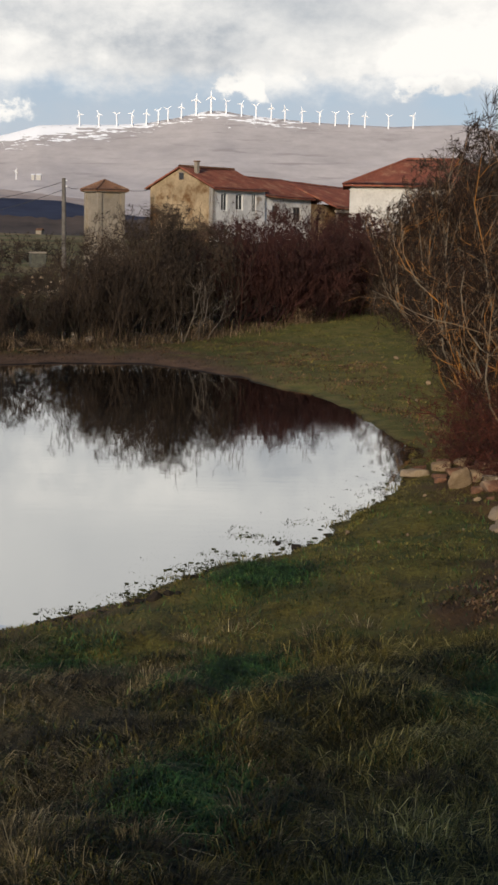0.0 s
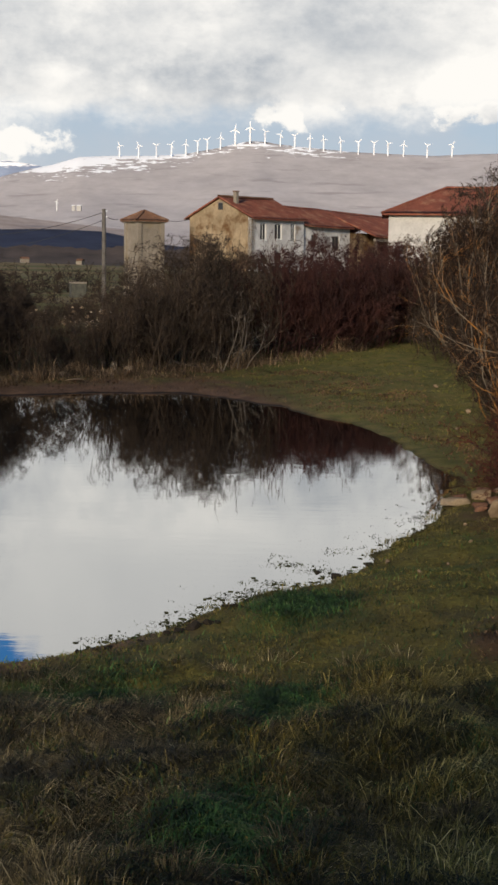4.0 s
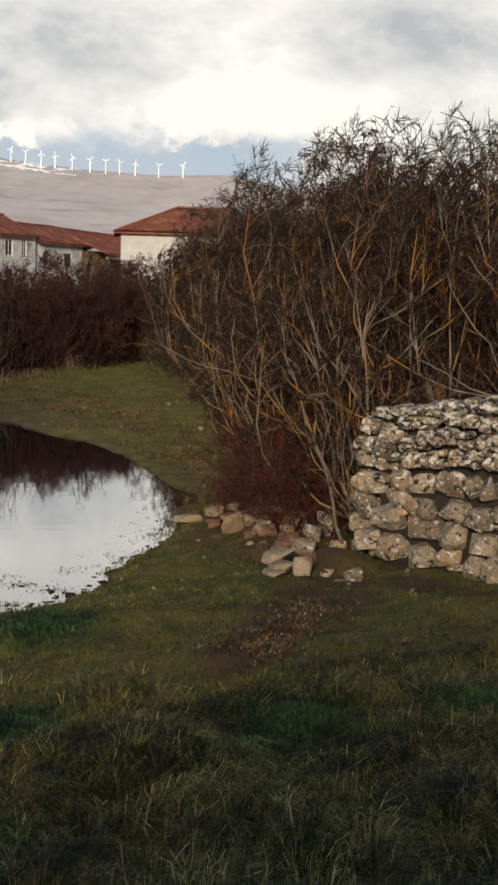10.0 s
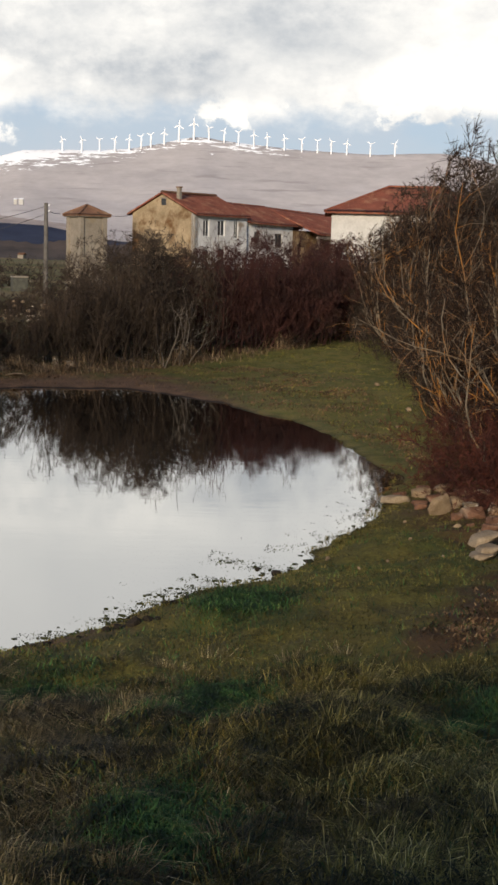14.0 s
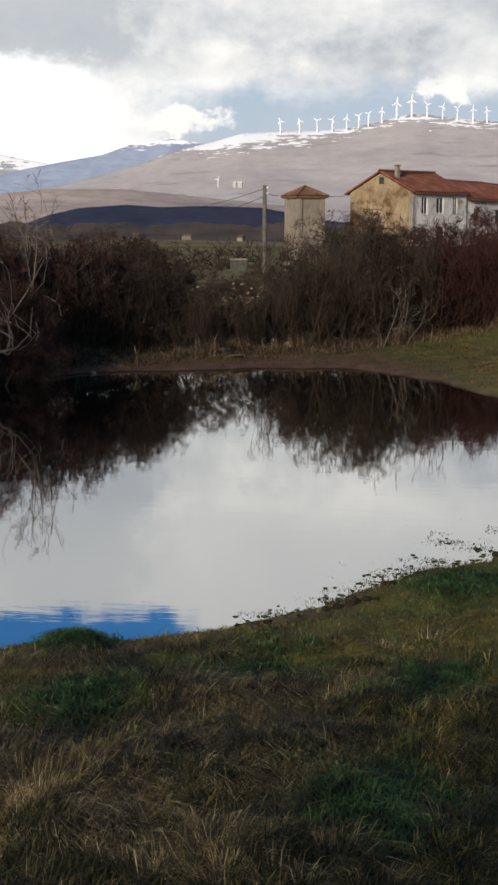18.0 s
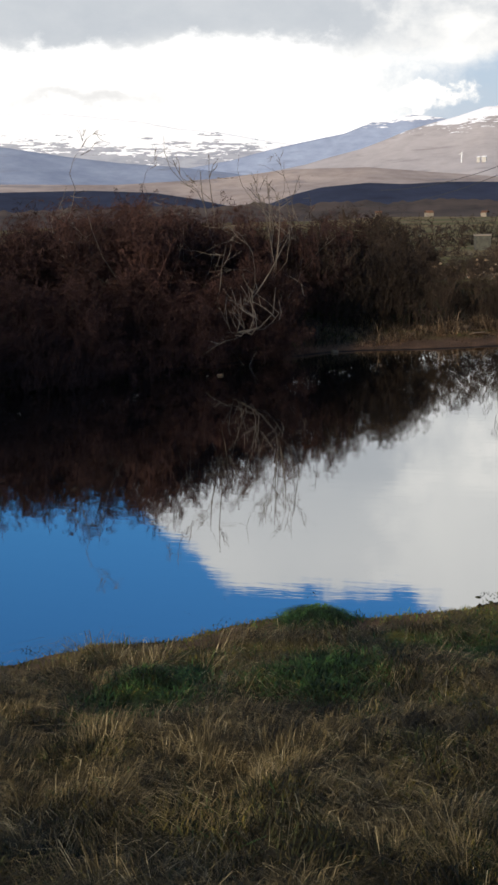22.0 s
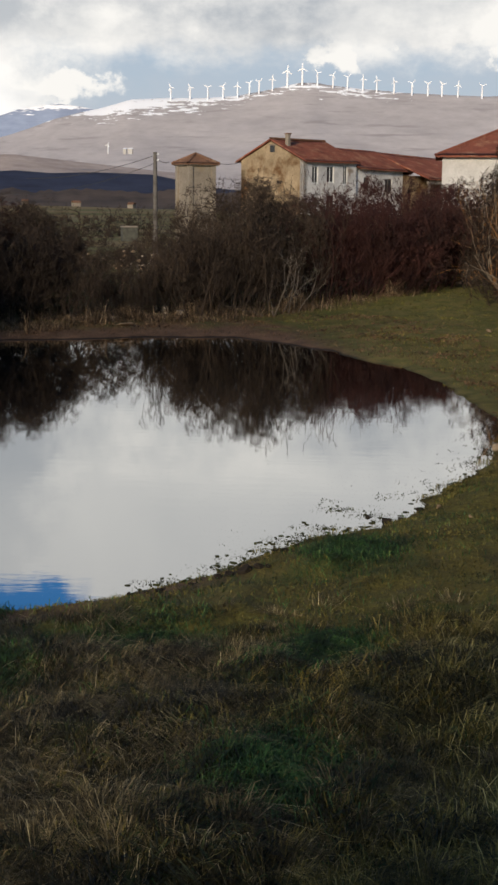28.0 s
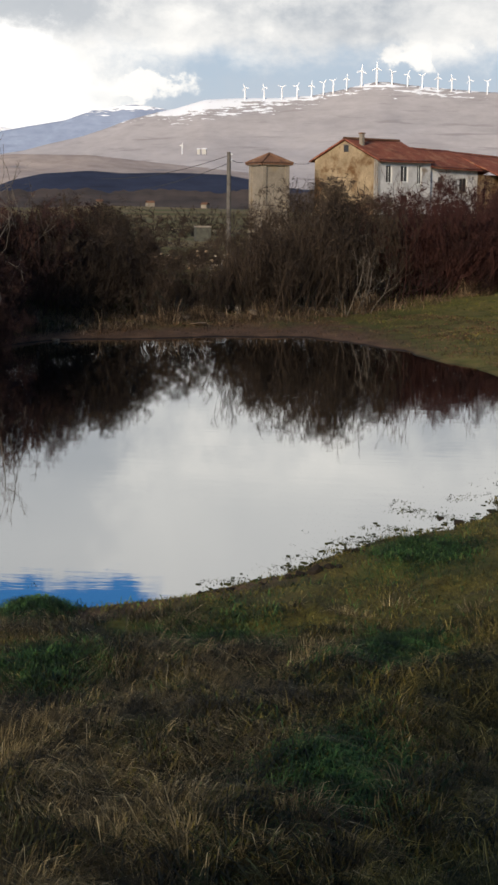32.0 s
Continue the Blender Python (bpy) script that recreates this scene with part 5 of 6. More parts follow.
# far hedge, front and back rows: bearing, distance, height, kinds
for a, d, h, kinds in (
        (-7.6, 35, 1.4, BROWN), (-6.8, 35, 2.3, BROWN), (-5.9, 34.8, 2.4, BROWN), (-4.9, 35.2, 2.6, BROWN), (-3.9, 35.8, 2.7, BROWN), (-2.9, 36.4, 2.6, BROWN), (-1.9, 37.5, 2.5, BROWN),
        (-0.9, 38, 2.4, RED), (0.1, 38.5, 2.6, RED), (1.0, 39, 2.7, RED), (1.9, 39.5, 2.65, RED), (2.8, 40.5, 2.55, RED), (3.6, 42.5, 2.5, RED), (4.4, 45.5, 2.6, RED),
        (-6.4, 37.5, 2.4, BROWN), (-5.2, 37.5, 2.7, BROWN), (-4.0, 38, 2.8, BROWN), (-2.8, 39, 2.8, BROWN), (-1.5, 40.5, 2.6, RED), (-0.3, 41, 2.7, RED), (0.9, 42, 2.8, RED), (2.1, 43, 2.75, RED), (3.3, 45, 2.7, RED), (4.6, 49, 2.8, RED)):
    plant(kinds, *place(a + rng.uniform(-0.15, 0.15), d), (0.84 if h < 2.71 and d < 36.9 + 0.75 * max(a + 2.5, 0) else 1.06) * h * rng.uniform(0.92, 1.08), rng)
# dark shrubs added in the meadow's hedge gap in place of its shade
for a, d, h in ((3.1, 41.0, 2.0), (3.7, 42.2, 2.3), (4.2, 43.5, 2.4), (4.7, 45.0, 2.4), (3.4, 43.5, 2.5)):
    plant(DARK, *place(a, d), h, rng)
# scrub on the far bank, low gap and dark thicket: bearings and skyline in degrees
def thicket_height(a, d):
    return EYE[2] + d * math.tan(radians(np.interp(a, [-31, -27.7, -24, -22, -20, -17.5, -16.3, -15, -13.5, -12, -11, -10, -9, -8], [-0.5, -0.33, 0.4, 0.6, 0.3, -0.2, -0.5, -0.25, -0.1, -0.4, -0.75, -1.4, -2.0, -2.1]))) - on_land(*place(a, d))


for a, d, kinds in ((-8.3, 33.8, BROWN), (-9.4, 34.0, BROWN), (-10.6, 33.4, BROWN), (-11.8, 33, BROWN), (-12.7, 32.6, BROWN), (-13.6, 32.2, BROWN), (-14.6, 31.8, BROWN), (-15.6, 31.4, DARK),
                    (-11.4, 36, BROWN), (-12.3, 35.5, BROWN), (-13.2, 36, RED), (-14.3, 35, BROWN), (-15.4, 34, BROWN), (-14.0, 33.5, RED), (-12.0, 34.2, BROWN)):
    plant(kinds, *place(a + rng.uniform(-0.2, 0.2), d), thicket_height(a, d) * (0.78 if d < 33.9 and a > -15 else 1.0) * rng.uniform(0.92, 1.05), rng)
for k in range(13):
    a = -16.6 - 1.15 * k
    front = np.interp(a, [-31, -26, -20, -16], [26.4, 27.3, 29.6, 31.2])
    plant(DARK, *place(a + rng.uniform(-0.2, 0.2), front), thicket_height(a, front) * rng.uniform(0.94, 1.02), rng)
    plant(DARK, *place(a - 0.6, front + 2.3), thicket_height(a, front + 2.3) * rng.uniform(0.9, 0.99), rng)
    for back, tall in ((2.6, 1.1), (2.1, 1.4), (1.3, 1.8)):
        plant(DARK, *place(a + rng.uniform(-0.6, 0.6), front - back), tall * rng.uniform(0.85, 1.1), rng)
for a, d, h in ((-2.7, 34.8, 2.0), (-2.0, 35.3, 1.7), (-18.6, 29.6, 3.9), (-17.4, 30.4, 3.7), (-20.1, 29.0, 4.3), (-19.3, 28.8, 3.2)):
    plant(PALE, *place(a, d), h, rng)
# long twigs standing out of the hedge and the scrub
RED_WISP = shrub_kinds("hedge_shrub", "thin reddish leafless shrub with long upright twigs", "far hedge", TWIG_RED, TWIG_RED, (44, 45), 3.0, 0.4, ((5, 5, 0.13, 0.10, 0.5, 0.55, 0.6), (4, 3, 0.15, 0.1, 0.5, 0.6, 0.6), (3, 2, 0.15, 0.1, 0.5, 0.6, 0.7)), 8, 0.7, 0.016, 0.0055, 0.6, 0.1, 4.0)
for k in range(46):
    a = -17.0 + 21.0 * k / 45
    d = np.interp(a, [-17, -13, -8, -5.5, -3.2, -0.9, 1.3, 3.6], [31.0, 32.4, 33.6, 34.6, 35.6, 37.6, 38.8, 42]) + rng.uniform(-0.5, 0.8)
    plant(RED_WISP if a > -1.2 else WISP, *place(a + rng.uniform(-0.25, 0.25), d), np.interp(a, [-17, -12, -10, -7.4, -6.2, -3, 1, 4], [2.2, 1.9, 1.45, 1.3, 2.7, 3.1, 3.1, 3.0]) * rng.uniform(0.88, 1.12), rng)
# low scrub over the rough ground beyond the bank
for k in range(34):
    a, d = rng.uniform(-13.5, -7.2), rng.uniform(38, 92)
    plant(BROWN, *place(a, d), rng.uniform(0.6, 1.25), rng)
# hedge along the meadow's right side and behind the wall; its crowns rise towards the wall
def crown_height(x, y):
    d = math.hypot(x, y)
    bearing = math.degrees(math.atan2(x, y) - (1.3 if d < 24 else 0.5) / d)
    return EYE[2] + d * math.tan(radians(np.interp(bearing, [5, 6, 7, 8, 9, 10.3, 11.6, 12.5, 13.6, 16, 20, 25], [0.7, 1.4, 2.1, 2.9, 3.6, 4.2, 5.2, 6.1, 6.8, 7.2, 7.2, 7.2]))) - on_land(x, y)


for x, y in ((4.85, 44), (5.1, 41), (5.4, 38), (5.8, 34.8), (5.8, 31.5), (5.7, 28), (5.7, 25), (5.5, 22.3), (5.2, 20), (4.8, 17.9), (4.5, 16.2), (4.9, 14.9), (5.6, 14.0), (6.4, 13.3),
             (7.6, 40), (7.6, 34), (7.2, 28), (6.6, 22.5), (6.3, 18.5), (6.9, 15.6)):
    plant(THORN, x + rng.uniform(-0.15, 0.15), y, crown_height(x, y) * rng.uniform(0.94, 1.04), rng)
for x, y, h in ((4.0, 19.5, 2.9), (4.2, 23.5, 3.0), (4.1, 21.3, 2.6), (4.3, 27.0, 2.6), (4.4, 30.5, 2.4), (4.2, 17.3, 3.3)):
    plant(THORN, x, y, h, rng)
for x, y in ((5.3, 46.5), (5.7, 43), (6.1, 40), (5.9, 35), (5.7, 30), (6.0, 26), (6.4, 22.5), (5.9, 19.5)):
    plant(BROWN, x, y, crown_height(x, y) * rng.uniform(0.9, 1.0), rng)
for x, y, h in ((4.6, 26, 2.6), (4.7, 32, 2.6)):
    plant(BROWN, x, y, h, rng)
# stems leaning out past the end of the wall
FAN = shrub_kinds("hawthorn", "leaning leafless hawthorn with ochre lichen beside the wall end", "hawthorns behind the wall", WOOD_GREY, TWIG_OLIVE, (31,), 3.0, 0.28, TALL, 5, 0.3, 0.034, 0.0027, 0.45, 0.17, 4.0)
for x, y, h, over_x, over_y, spin in ((3.55, 14.3, 3.0, -9, 0, 40), (3.9, 14.9, 3.5, -5, 3, 190), (4.2, 16.8, 3.2, -2, 0, 300)):
    ob = plant(FAN, x, y, h, rng)
    ob.matrix_basis = Matrix.Translation((x, y, on_land(x, y) - 0.05)) @ pose(0, 0, 0, over_y, over_x, 0) @ pose(0, 0, 0, 0, 0, spin) @ Matrix.Scale(h / 3.0, 4)
for x, y, h in ((4.1, 24.5, 1.7), (4.3, 26.8, 1.6), (4.3, 29.2, 1.7), (4.4, 31.6, 1.8), (4.4, 34.2, 1.7), (4.3, 36.8, 1.9), (4.2, 39.4, 1.9), (3.9, 42.0, 2.0)):
    plant(BROWN, x + rng.uniform(-0.2, 0.2), y, h, rng)
for x, y, h in ((3.45, 16.2, 1.4), (3.2, 17.4, 1.3), (3.3, 18.6, 1.2), (3.8, 20.4, 1.5), (3.9, 15.2, 1.3), (4.1, 22.5, 1.4), (2.95, 16.4, 0.8), (3.0, 18.2, 1.0), (3.5, 17.2, 1.6), (4.5, 26.0, 1.4), (3.5, 15.5, 1.5), (3.15, 15.9, 1.2), (3.75, 16.4, 1.7)):
    plant(BRAMBLE, x, y, h, rng)
for x, y in ((5.4, 18.4), (5.05, 16.5), (5.7, 15.2), (6.3, 14.6), (5.9, 20.6), (4.7, 19.2), (5.0, 23.5), (5.2, 27.5), (5.6, 33.0), (5.3, 36.5), (5.0, 40.0), (5.6, 30.0)):
    plant(THICK, x, y, crown_height(x, y) * 0.95, rng)
# field hedges in the valley
for a, d, h in ((-15.5, 150, 5), (-14.2, 160, 5), (-13.1, 190, 6), (-12.0, 210, 6), (-10.9, 230, 6), (-9.8, 240, 6), (-8.9, 250, 6), (-8.0, 255, 6), (-10.3, 165, 3.4), (-9.6, 175, 3.2), (-7.9, 150, 3.2), (-9.0, 140, 2.6), (-10.8, 130, 3.0), (-16.7, 140, 5), (-18, 140, 5), (-11.4, 120, 4), (-12.8, 110, 4), (-4.9, 118, 4.5), (-5.2, 100, 3)):
    plant(FIELD, *place(a, d), h, rng, sink=1.4)


# ---------------------------------------------------------------- grass
def blades(name, label, x, y, h, w, bend, way, mat, lift=0.0, short=False):
    """Loose bent blades: base points, heights, widths, bend (share of the height) and the way they lean."""
    z = np.maximum(land(x, y) - 0.01, -0.015) + lift
    c, s = np.cos(way), np.sin(way)
    side = np.stack([-s, c, 0 * s], 1) * (w / 2)[:, None]
    turn = np.random.default_rng(len(x)).uniform(-1, 1, len(x))[:, None]
    side = side * (1 - 0.4 * np.abs(turn)) + np.stack([c, s, 0 * s], 1) * (w / 2)[:, None] * turn * 0.5
    p0 = np.stack([x, y, z], 1)
    p1 = p0 + np.stack([c * bend * h * 0.35, s * bend * h * 0.35, h * 0.6], 1)
    p2 = p0 + np.stack([c * bend * h, s * bend * h, h * (1 - 0.48 * np.minimum(bend, 1.7))], 1)
    v = np.stack([p0 - side, p0 + side, p1 + side * 0.8, p1 - side * 0.8, p2 + side * 0.15, p2 - side * 0.15], 1).reshape(-1, 3)
    b = np.arange(len(x))[:, None] * 6
    f = np.concatenate([b + [[0, 1, 2, 3]], b + [[3, 2, 4, 5]]])
    if short:
        tip = p0 + np.stack([c * bend * h * 0.5, s * bend * h * 0.5, h * 0.75], 1)
        v = np.stack([p0 - side, p0 + side, tip + side * 0.5, tip - side * 0.5], 1).reshape(-1, 3)
        f = np.arange(len(v)).reshape(-1, 4)
    return tagged(new(name, mesh(name, v, f, mat)), label, "grass", kind="stuff")


def scatter(rng, count, a0, a1, r0, r1):
    a = np.radians(rng.uniform(a0, a1, count))
    r = np.sqrt(rng.uniform(r0 ** 2, r1 ** 2, count))
    return r * np.sin(a), r * np.cos(a)


GREEN_SPOTS = [(-0.2, 5.42, 0.25), (-0.03, 8.1, 0.26), (-1.22, 8.5, 0.34), (0.16, 11.05, 0.26), (1.5, 6.95, 0.42), (1.15, 6.7, 0.25), (-0.05, 7.82, 0.26), (-2.9, 6.95, 0.33), (-2.0, 7.4, 0.3), (-2.58, 9.35, 0.15), (2.5, 7.1, 0.25)]


def greenness(x, y):
    g = np.zeros_like(x)
    for cx, cy, s in GREEN_SPOTS:
        g = np.maximum(g, np.exp(-(((x - cx) / s) ** 2 + ((y - cy) / (s * 1.6)) ** 2)))
    return g


rng = np.random.default_rng(31)
# dry grass: leaning tufts, denser and paler towards the left bank
cx, cy = scatter(rng, 2600, -33, 25, 2.3, 9.4)
ok = (shore_distance(cx, cy) > 0.4) & (rng.random(len(cx)) > greenness(cx, cy) * 2.2) & (rng.random(len(cx)) < step(9.4, 7.0, np.hypot(cx, cy)) + 0.2) & (value_noise(cx, cy, 0.9, 41) > -0.45 - 0.4 * step(0.3, -1.5, cx))
cx, cy = cx[ok], cy[ok]
each = rng.integers(60, 125, len(cx))
size = rng.uniform(0.55, 1.15, len(cx)) * (0.7 + 0.4 * step(0.0, -2.0, cx))
lean = 2.6 * value_noise(cx, cy, 1.3, 43) + rng.normal(0, 0.5, len(cx))
own = np.repeat(np.arange(len(cx)), each)
spread = rng.normal(0, 0.055, (len(own), 2)) * size[own, None]
x, y = cx[own] + spread[:, 0], cy[own] + spread[:, 1]
out_way = np.arctan2(spread[:, 1], spread[:, 0])
tuft_way = np.arctan2(np.sin(lean[own]) * 1.1 + np.sin(out_way), np.cos(lean[own]) * 1.1 + np.cos(out_way)) + rng.normal(0, 0.35, len(own))
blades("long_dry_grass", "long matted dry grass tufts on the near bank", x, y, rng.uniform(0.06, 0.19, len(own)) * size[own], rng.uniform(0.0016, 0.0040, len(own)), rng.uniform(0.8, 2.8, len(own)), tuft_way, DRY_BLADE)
x, y = scatter(rng, 200000, -33, 25, 3.0, 15)
keep = (shore_distance(x, y) > 0.12) & (rng.random(len(x)) < greenness(x, y) * 1.2 + 0.05 + 0.13 * step(0.0, 1.0, x) * step(9.5, 8, y))
spot = np.array([g for g in GREEN_SPOTS if g[1] < 14])
k = rng.integers(0, len(spot), 30000)
x = np.concatenate([x[keep], spot[k, 0] + spot[k, 2] * 0.75 * rng.normal(size=len(k))])
y = np.concatenate([y[keep], spot[k, 1] + spot[k, 2] * 1.2 * rng.normal(size=len(k))])
dry = shore_distance(x, y) > 0.05
x, y = x[dry], y[dry]
blades("green_grass", "lush green grass tufts among the dry grass", x, y, rng.uniform(0.04, 0.11, len(x)), rng.uniform(0.004, 0.008, len(x)), rng.uniform(0.7, 2.2, len(x)), rng.uniform(0, 6.28, len(x)), GREEN_BLADE)
# undergrass toned dark so the gaps between tufts read as shade
x, y = scatter(rng, 60000, -33, 25, 2.4, 8)
keep = rng.random(len(x)) > greenness(x, y) * 1.1
x, y = x[keep], y[keep]
blades("olive_grass", "tousled undergrass between the dry tufts, darkened as shaded gaps", x, y, rng.uniform(0.04, 0.12, len(x)) * (0.6 + 0.6 * step(-0.3, 0.5, value_noise(x, y, 0.3, 54))), rng.uniform(0.004, 0.009, len(x)), rng.uniform(0.9, 2.6, len(x)), 3.0 * value_noise(x, y, 0.5, 52) + rng.normal(0, 0.8, len(x)), UNDER_BLADE)
# taller olive tufts before the lawn
cx, cy = scatter(rng, 1250, -4, 25, 3.6, 8.7)
ok = (value_noise(cx, cy, 0.7, 61) > -0.25) & (rng.random(len(cx)) > greenness(cx, cy) * 1.8)
cx, cy = cx[ok], cy[ok]
own = np.repeat(np.arange(len(cx)), 42)
spread = rng.normal(0, 0.06, (len(own), 2))
x, y = cx[own] + spread[:, 0], cy[own] + spread[:, 1]
lean = 2.4 * value_noise(cx, cy, 1.1, 62)[own]
way = np.arctan2(np.sin(lean) + 18 * spread[:, 1], np.cos(lean) + 18 * spread[:, 0]) + rng.normal(0, 0.3, len(own))
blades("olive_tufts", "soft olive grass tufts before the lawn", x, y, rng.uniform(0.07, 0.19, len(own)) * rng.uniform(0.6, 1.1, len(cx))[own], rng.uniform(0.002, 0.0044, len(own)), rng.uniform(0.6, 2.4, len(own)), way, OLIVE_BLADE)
# olive tufts in a lightened tone, offsetting too deep shade on the right
cx, cy = scatter(rng, 620, 4, 25, 3.8, 8.5)
ok = rng.random(len(cx)) > greenness(cx, cy) * 1.8
cx, cy = cx[ok], cy[ok]
own = np.repeat(np.arange(len(cx)), 38)
spread = rng.normal(0, 0.055, (len(own), 2))
x, y = cx[own] + spread[:, 0], cy[own] + spread[:, 1]
lean = 2.4 * value_noise(cx, cy, 0.9, 63)[own]
way = np.arctan2(np.sin(lean) + 18 * spread[:, 1], np.cos(lean) + 18 * spread[:, 0]) + rng.normal(0, 0.3, len(own))
blades("pale_tufts", "pale olive grass tufts near the stone wall", x, y, rng.uniform(0.08, 0.2, len(own)) * rng.uniform(0.6, 1.1, len(cx))[own], rng.uniform(0.002, 0.0044, len(own)), rng.uniform(0.6, 2.4, len(own)), way, PALE_BLADE)
x, y = scatter(rng, 430000, -33, 25, 4.5, 19)
keep = (shore_distance(x, y) > 0.03) & (rng.random(len(x)) < 0.25 + 0.75 * step(-0.6, 0.3, value_noise(x, y, 0.4, 44))) & (rng.random(len(x)) > 0.95 * bareness(x, y))
x, y = x[keep], y[keep]
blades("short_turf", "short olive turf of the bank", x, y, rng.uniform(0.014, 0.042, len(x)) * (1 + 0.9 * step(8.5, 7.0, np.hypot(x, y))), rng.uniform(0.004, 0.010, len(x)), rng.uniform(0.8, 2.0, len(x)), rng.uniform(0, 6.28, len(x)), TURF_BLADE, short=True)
x, y = rng.uniform(-5.5, 5.0, 70000), rng.uniform(19.5, 46, 70000)
keep = (shore_distance(x, y) > 0.3 + 2.2 * step(2.0, -1.5, x) + 0.6 * value_noise(x, y, 0.8, 53)) & (rng.random(len(x)) < 0.3 + 0.7 * step(-0.5, 0.4, value_noise(x, y, 0.9, 45)))
x, y = x[keep], y[keep]
blades("meadow_turf", "green meadow grass beyond the pond", x, y, rng.uniform(0.02, 0.05, len(x)), rng.uniform(0.014, 0.03, len(x)), rng.uniform(0.8, 1.9, len(x)), rng.uniform(0, 6.28, len(x)), MEADOW_BLADE, short=True)
# tan stalks at the foot of the hedges
a = rng.uniform(-30, 3.2, 40000)
d = np.interp(a, [-30, -27, -22, -18, -16, -13, -8, -5.5, -3.2, -0.9, 1.3, 3.6], [24.6, 25, 26.3, 28.5, 30.5, 32, 33.2, 33.8, 35.2, 36.8, 38, 41]) + rng.normal(0, 0.5, len(a))
x, y = np.sin(np.radians(a)) * d, np.cos(np.radians(a)) * d
keep = (shore_distance(x, y) > 0.05) & (rng.random(len(x)) < 0.25 + 0.75 * step(0.0, 0.6, value_noise(x, y, 0.8, 46))) & ((a > -17) | (rng.random(len(a)) < 0.15))
x, y = x[keep], y[keep]
blades("dry_stalks", "tan dead stalks at the foot of the hedge", x, y, rng.uniform(0.1, 0.6, len(x)) * (0.3 + 1.1 * step(-0.2, 0.8, value_noise(x, y, 0.6, 49))), rng.uniform(0.008, 0.016, len(x)), rng.uniform(0.2, 1.6, len(x)), rng.uniform(0, 6.28, len(x)), STRAW)
# stubble on the far muddy bank
x, y = rng.uniform(-9, 3, 120000), rng.uniform(19.5, 38, 120000)
s = shore_distance(x, y)
keep = (s > 0.25) & (s < 5) & (rng.random(len(x)) < 0.15 + 0.7 * step(-0.2, 0.6, value_noise(x, y, 0.7, 55)))
x, y = x[keep], y[keep]
blades("bank_stubble", "tan trodden grass on the muddy far bank", x, y, rng.uniform(0.02, 0.07, len(x)), rng.uniform(0.012, 0.028, len(x)), rng.uniform(0.7, 2.0, len(x)), rng.uniform(0, 6.28, len(x)), STUBBLE, short=True)
x, y = scatter(rng, 26000, -180, 180, 0.05, 3.4)
blades("near_turf", "worn olive turf round the standing place", x, y, rng.uniform(0.02, 0.06, len(x)), rng.uniform(0.005, 0.012, len(x)), rng.uniform(0.7, 2.2, len(x)), rng.uniform(0, 6.28, len(x)), TURF_BLADE, short=True)
# water plants along the near edge
x, y = rng.uniform(-5, 2.6, 200000), rng.uniform(8, 18.5, 200000)
s = shore_distance(x, y)
clump = value_noise(x, y * 0.6, 0.16, 47) + 0.5 * value_noise(x, y, 0.5, 48)
clump = np.maximum(clump, 0.9 * value_noise(x, y * 0.7, 0.08, 57) - 0.15)
keep = (s < 0.25) & (s > -1.0) & (clump > 0.2 + 0.66 * np.abs(s) + 0.5 * step(-1.2, -2.2, x)) & (rng.random(len(x)) < 0.5)
islet = np.array([(-0.69, 11.59), (-0.4, 12.2), (-0.24, 12.4), (-0.46, 11.9), (-0.1, 12.75), (-0.89, 11.2), (0.05, 13.55), (0.33, 13.3), (-1.3, 10.75)])
own = rng.integers(0, len(islet), 2600)
x = np.concatenate([x[keep], islet[own, 0] + rng.normal(0, 0.12, len(own))])
y = np.concatenate([y[keep], islet[own, 1] + rng.normal(0, 0.07, len(own))])
blades("water_plants", "dark tufts of weed standing in the shallow edge", x, y, rng.uniform(0.004, 0.02, len(x)) + 0.012, rng.uniform(0.008, 0.02, len(x)), rng.uniform(1.0, 2.6, len(x)), rng.uniform(0, 6.28, len(x)), WEED, 0.0, short=True)

x, y = rng.uniform(-5, 2.8, 150000), rng.uniform(7.6, 19, 150000)
s = shore_distance(x, y)
keep = (s > -0.12) & (s < 0.3) & (value_noise(x, y, 0.22, 58) + 0.6 * value_noise(x, y, 0.6, 59) > 0.1)
x, y = x[keep], y[keep]
blades("edge_grass", "ragged dark grass tufts along the pond edge", x, y, rng.uniform(0.02, 0.06, len(x)) * (0.5 + 0.7 * step(-0.2, 0.6, value_noise(x, y, 0.3, 60))), rng.uniform(0.006, 0.012, len(x)), rng.uniform(0.5, 2.0, len(x)), rng.uniform(0, 6.28, len(x)), TURF_BLADE, short=True)

# leaf litter and pale chips on the bare soil before the wall
along = rng.uniform(-1, 1.3, 2400)
x, y = 1.95 + 0.45 * along + rng.normal(0, 0.16, 2400), 10.0 + 0.95 * along + rng.normal(0, 0.2, 2400)
keep = (shore_distance(x, y) > 0.5) & (rng.random(len(x)) < 0.35 + 0.65 * step(-0.3, 0.4, value_noise(x, y, 0.35, 51)))
x, y = x[keep], y[keep]
LITTER = island_tones("leaf_litter_tones", [(0.0, (0.05, 0.028, 0.014)), (0.6, (0.12, 0.07, 0.035)), (0.95, (0.16, 0.105, 0.06)), (1.0, (0.3, 0.25, 0.18))])
blades("leaf_litter", "brown fallen leaves on the bare soil by the wall", x, y, rng.uniform(0.014, 0.035, len(x)), rng.uniform(0.010, 0.024, len(x)), rng.uniform(1.2, 2.0, len(x)), rng.uniform(0, 6.28, len(x)), LITTER, 0.012, short=True)

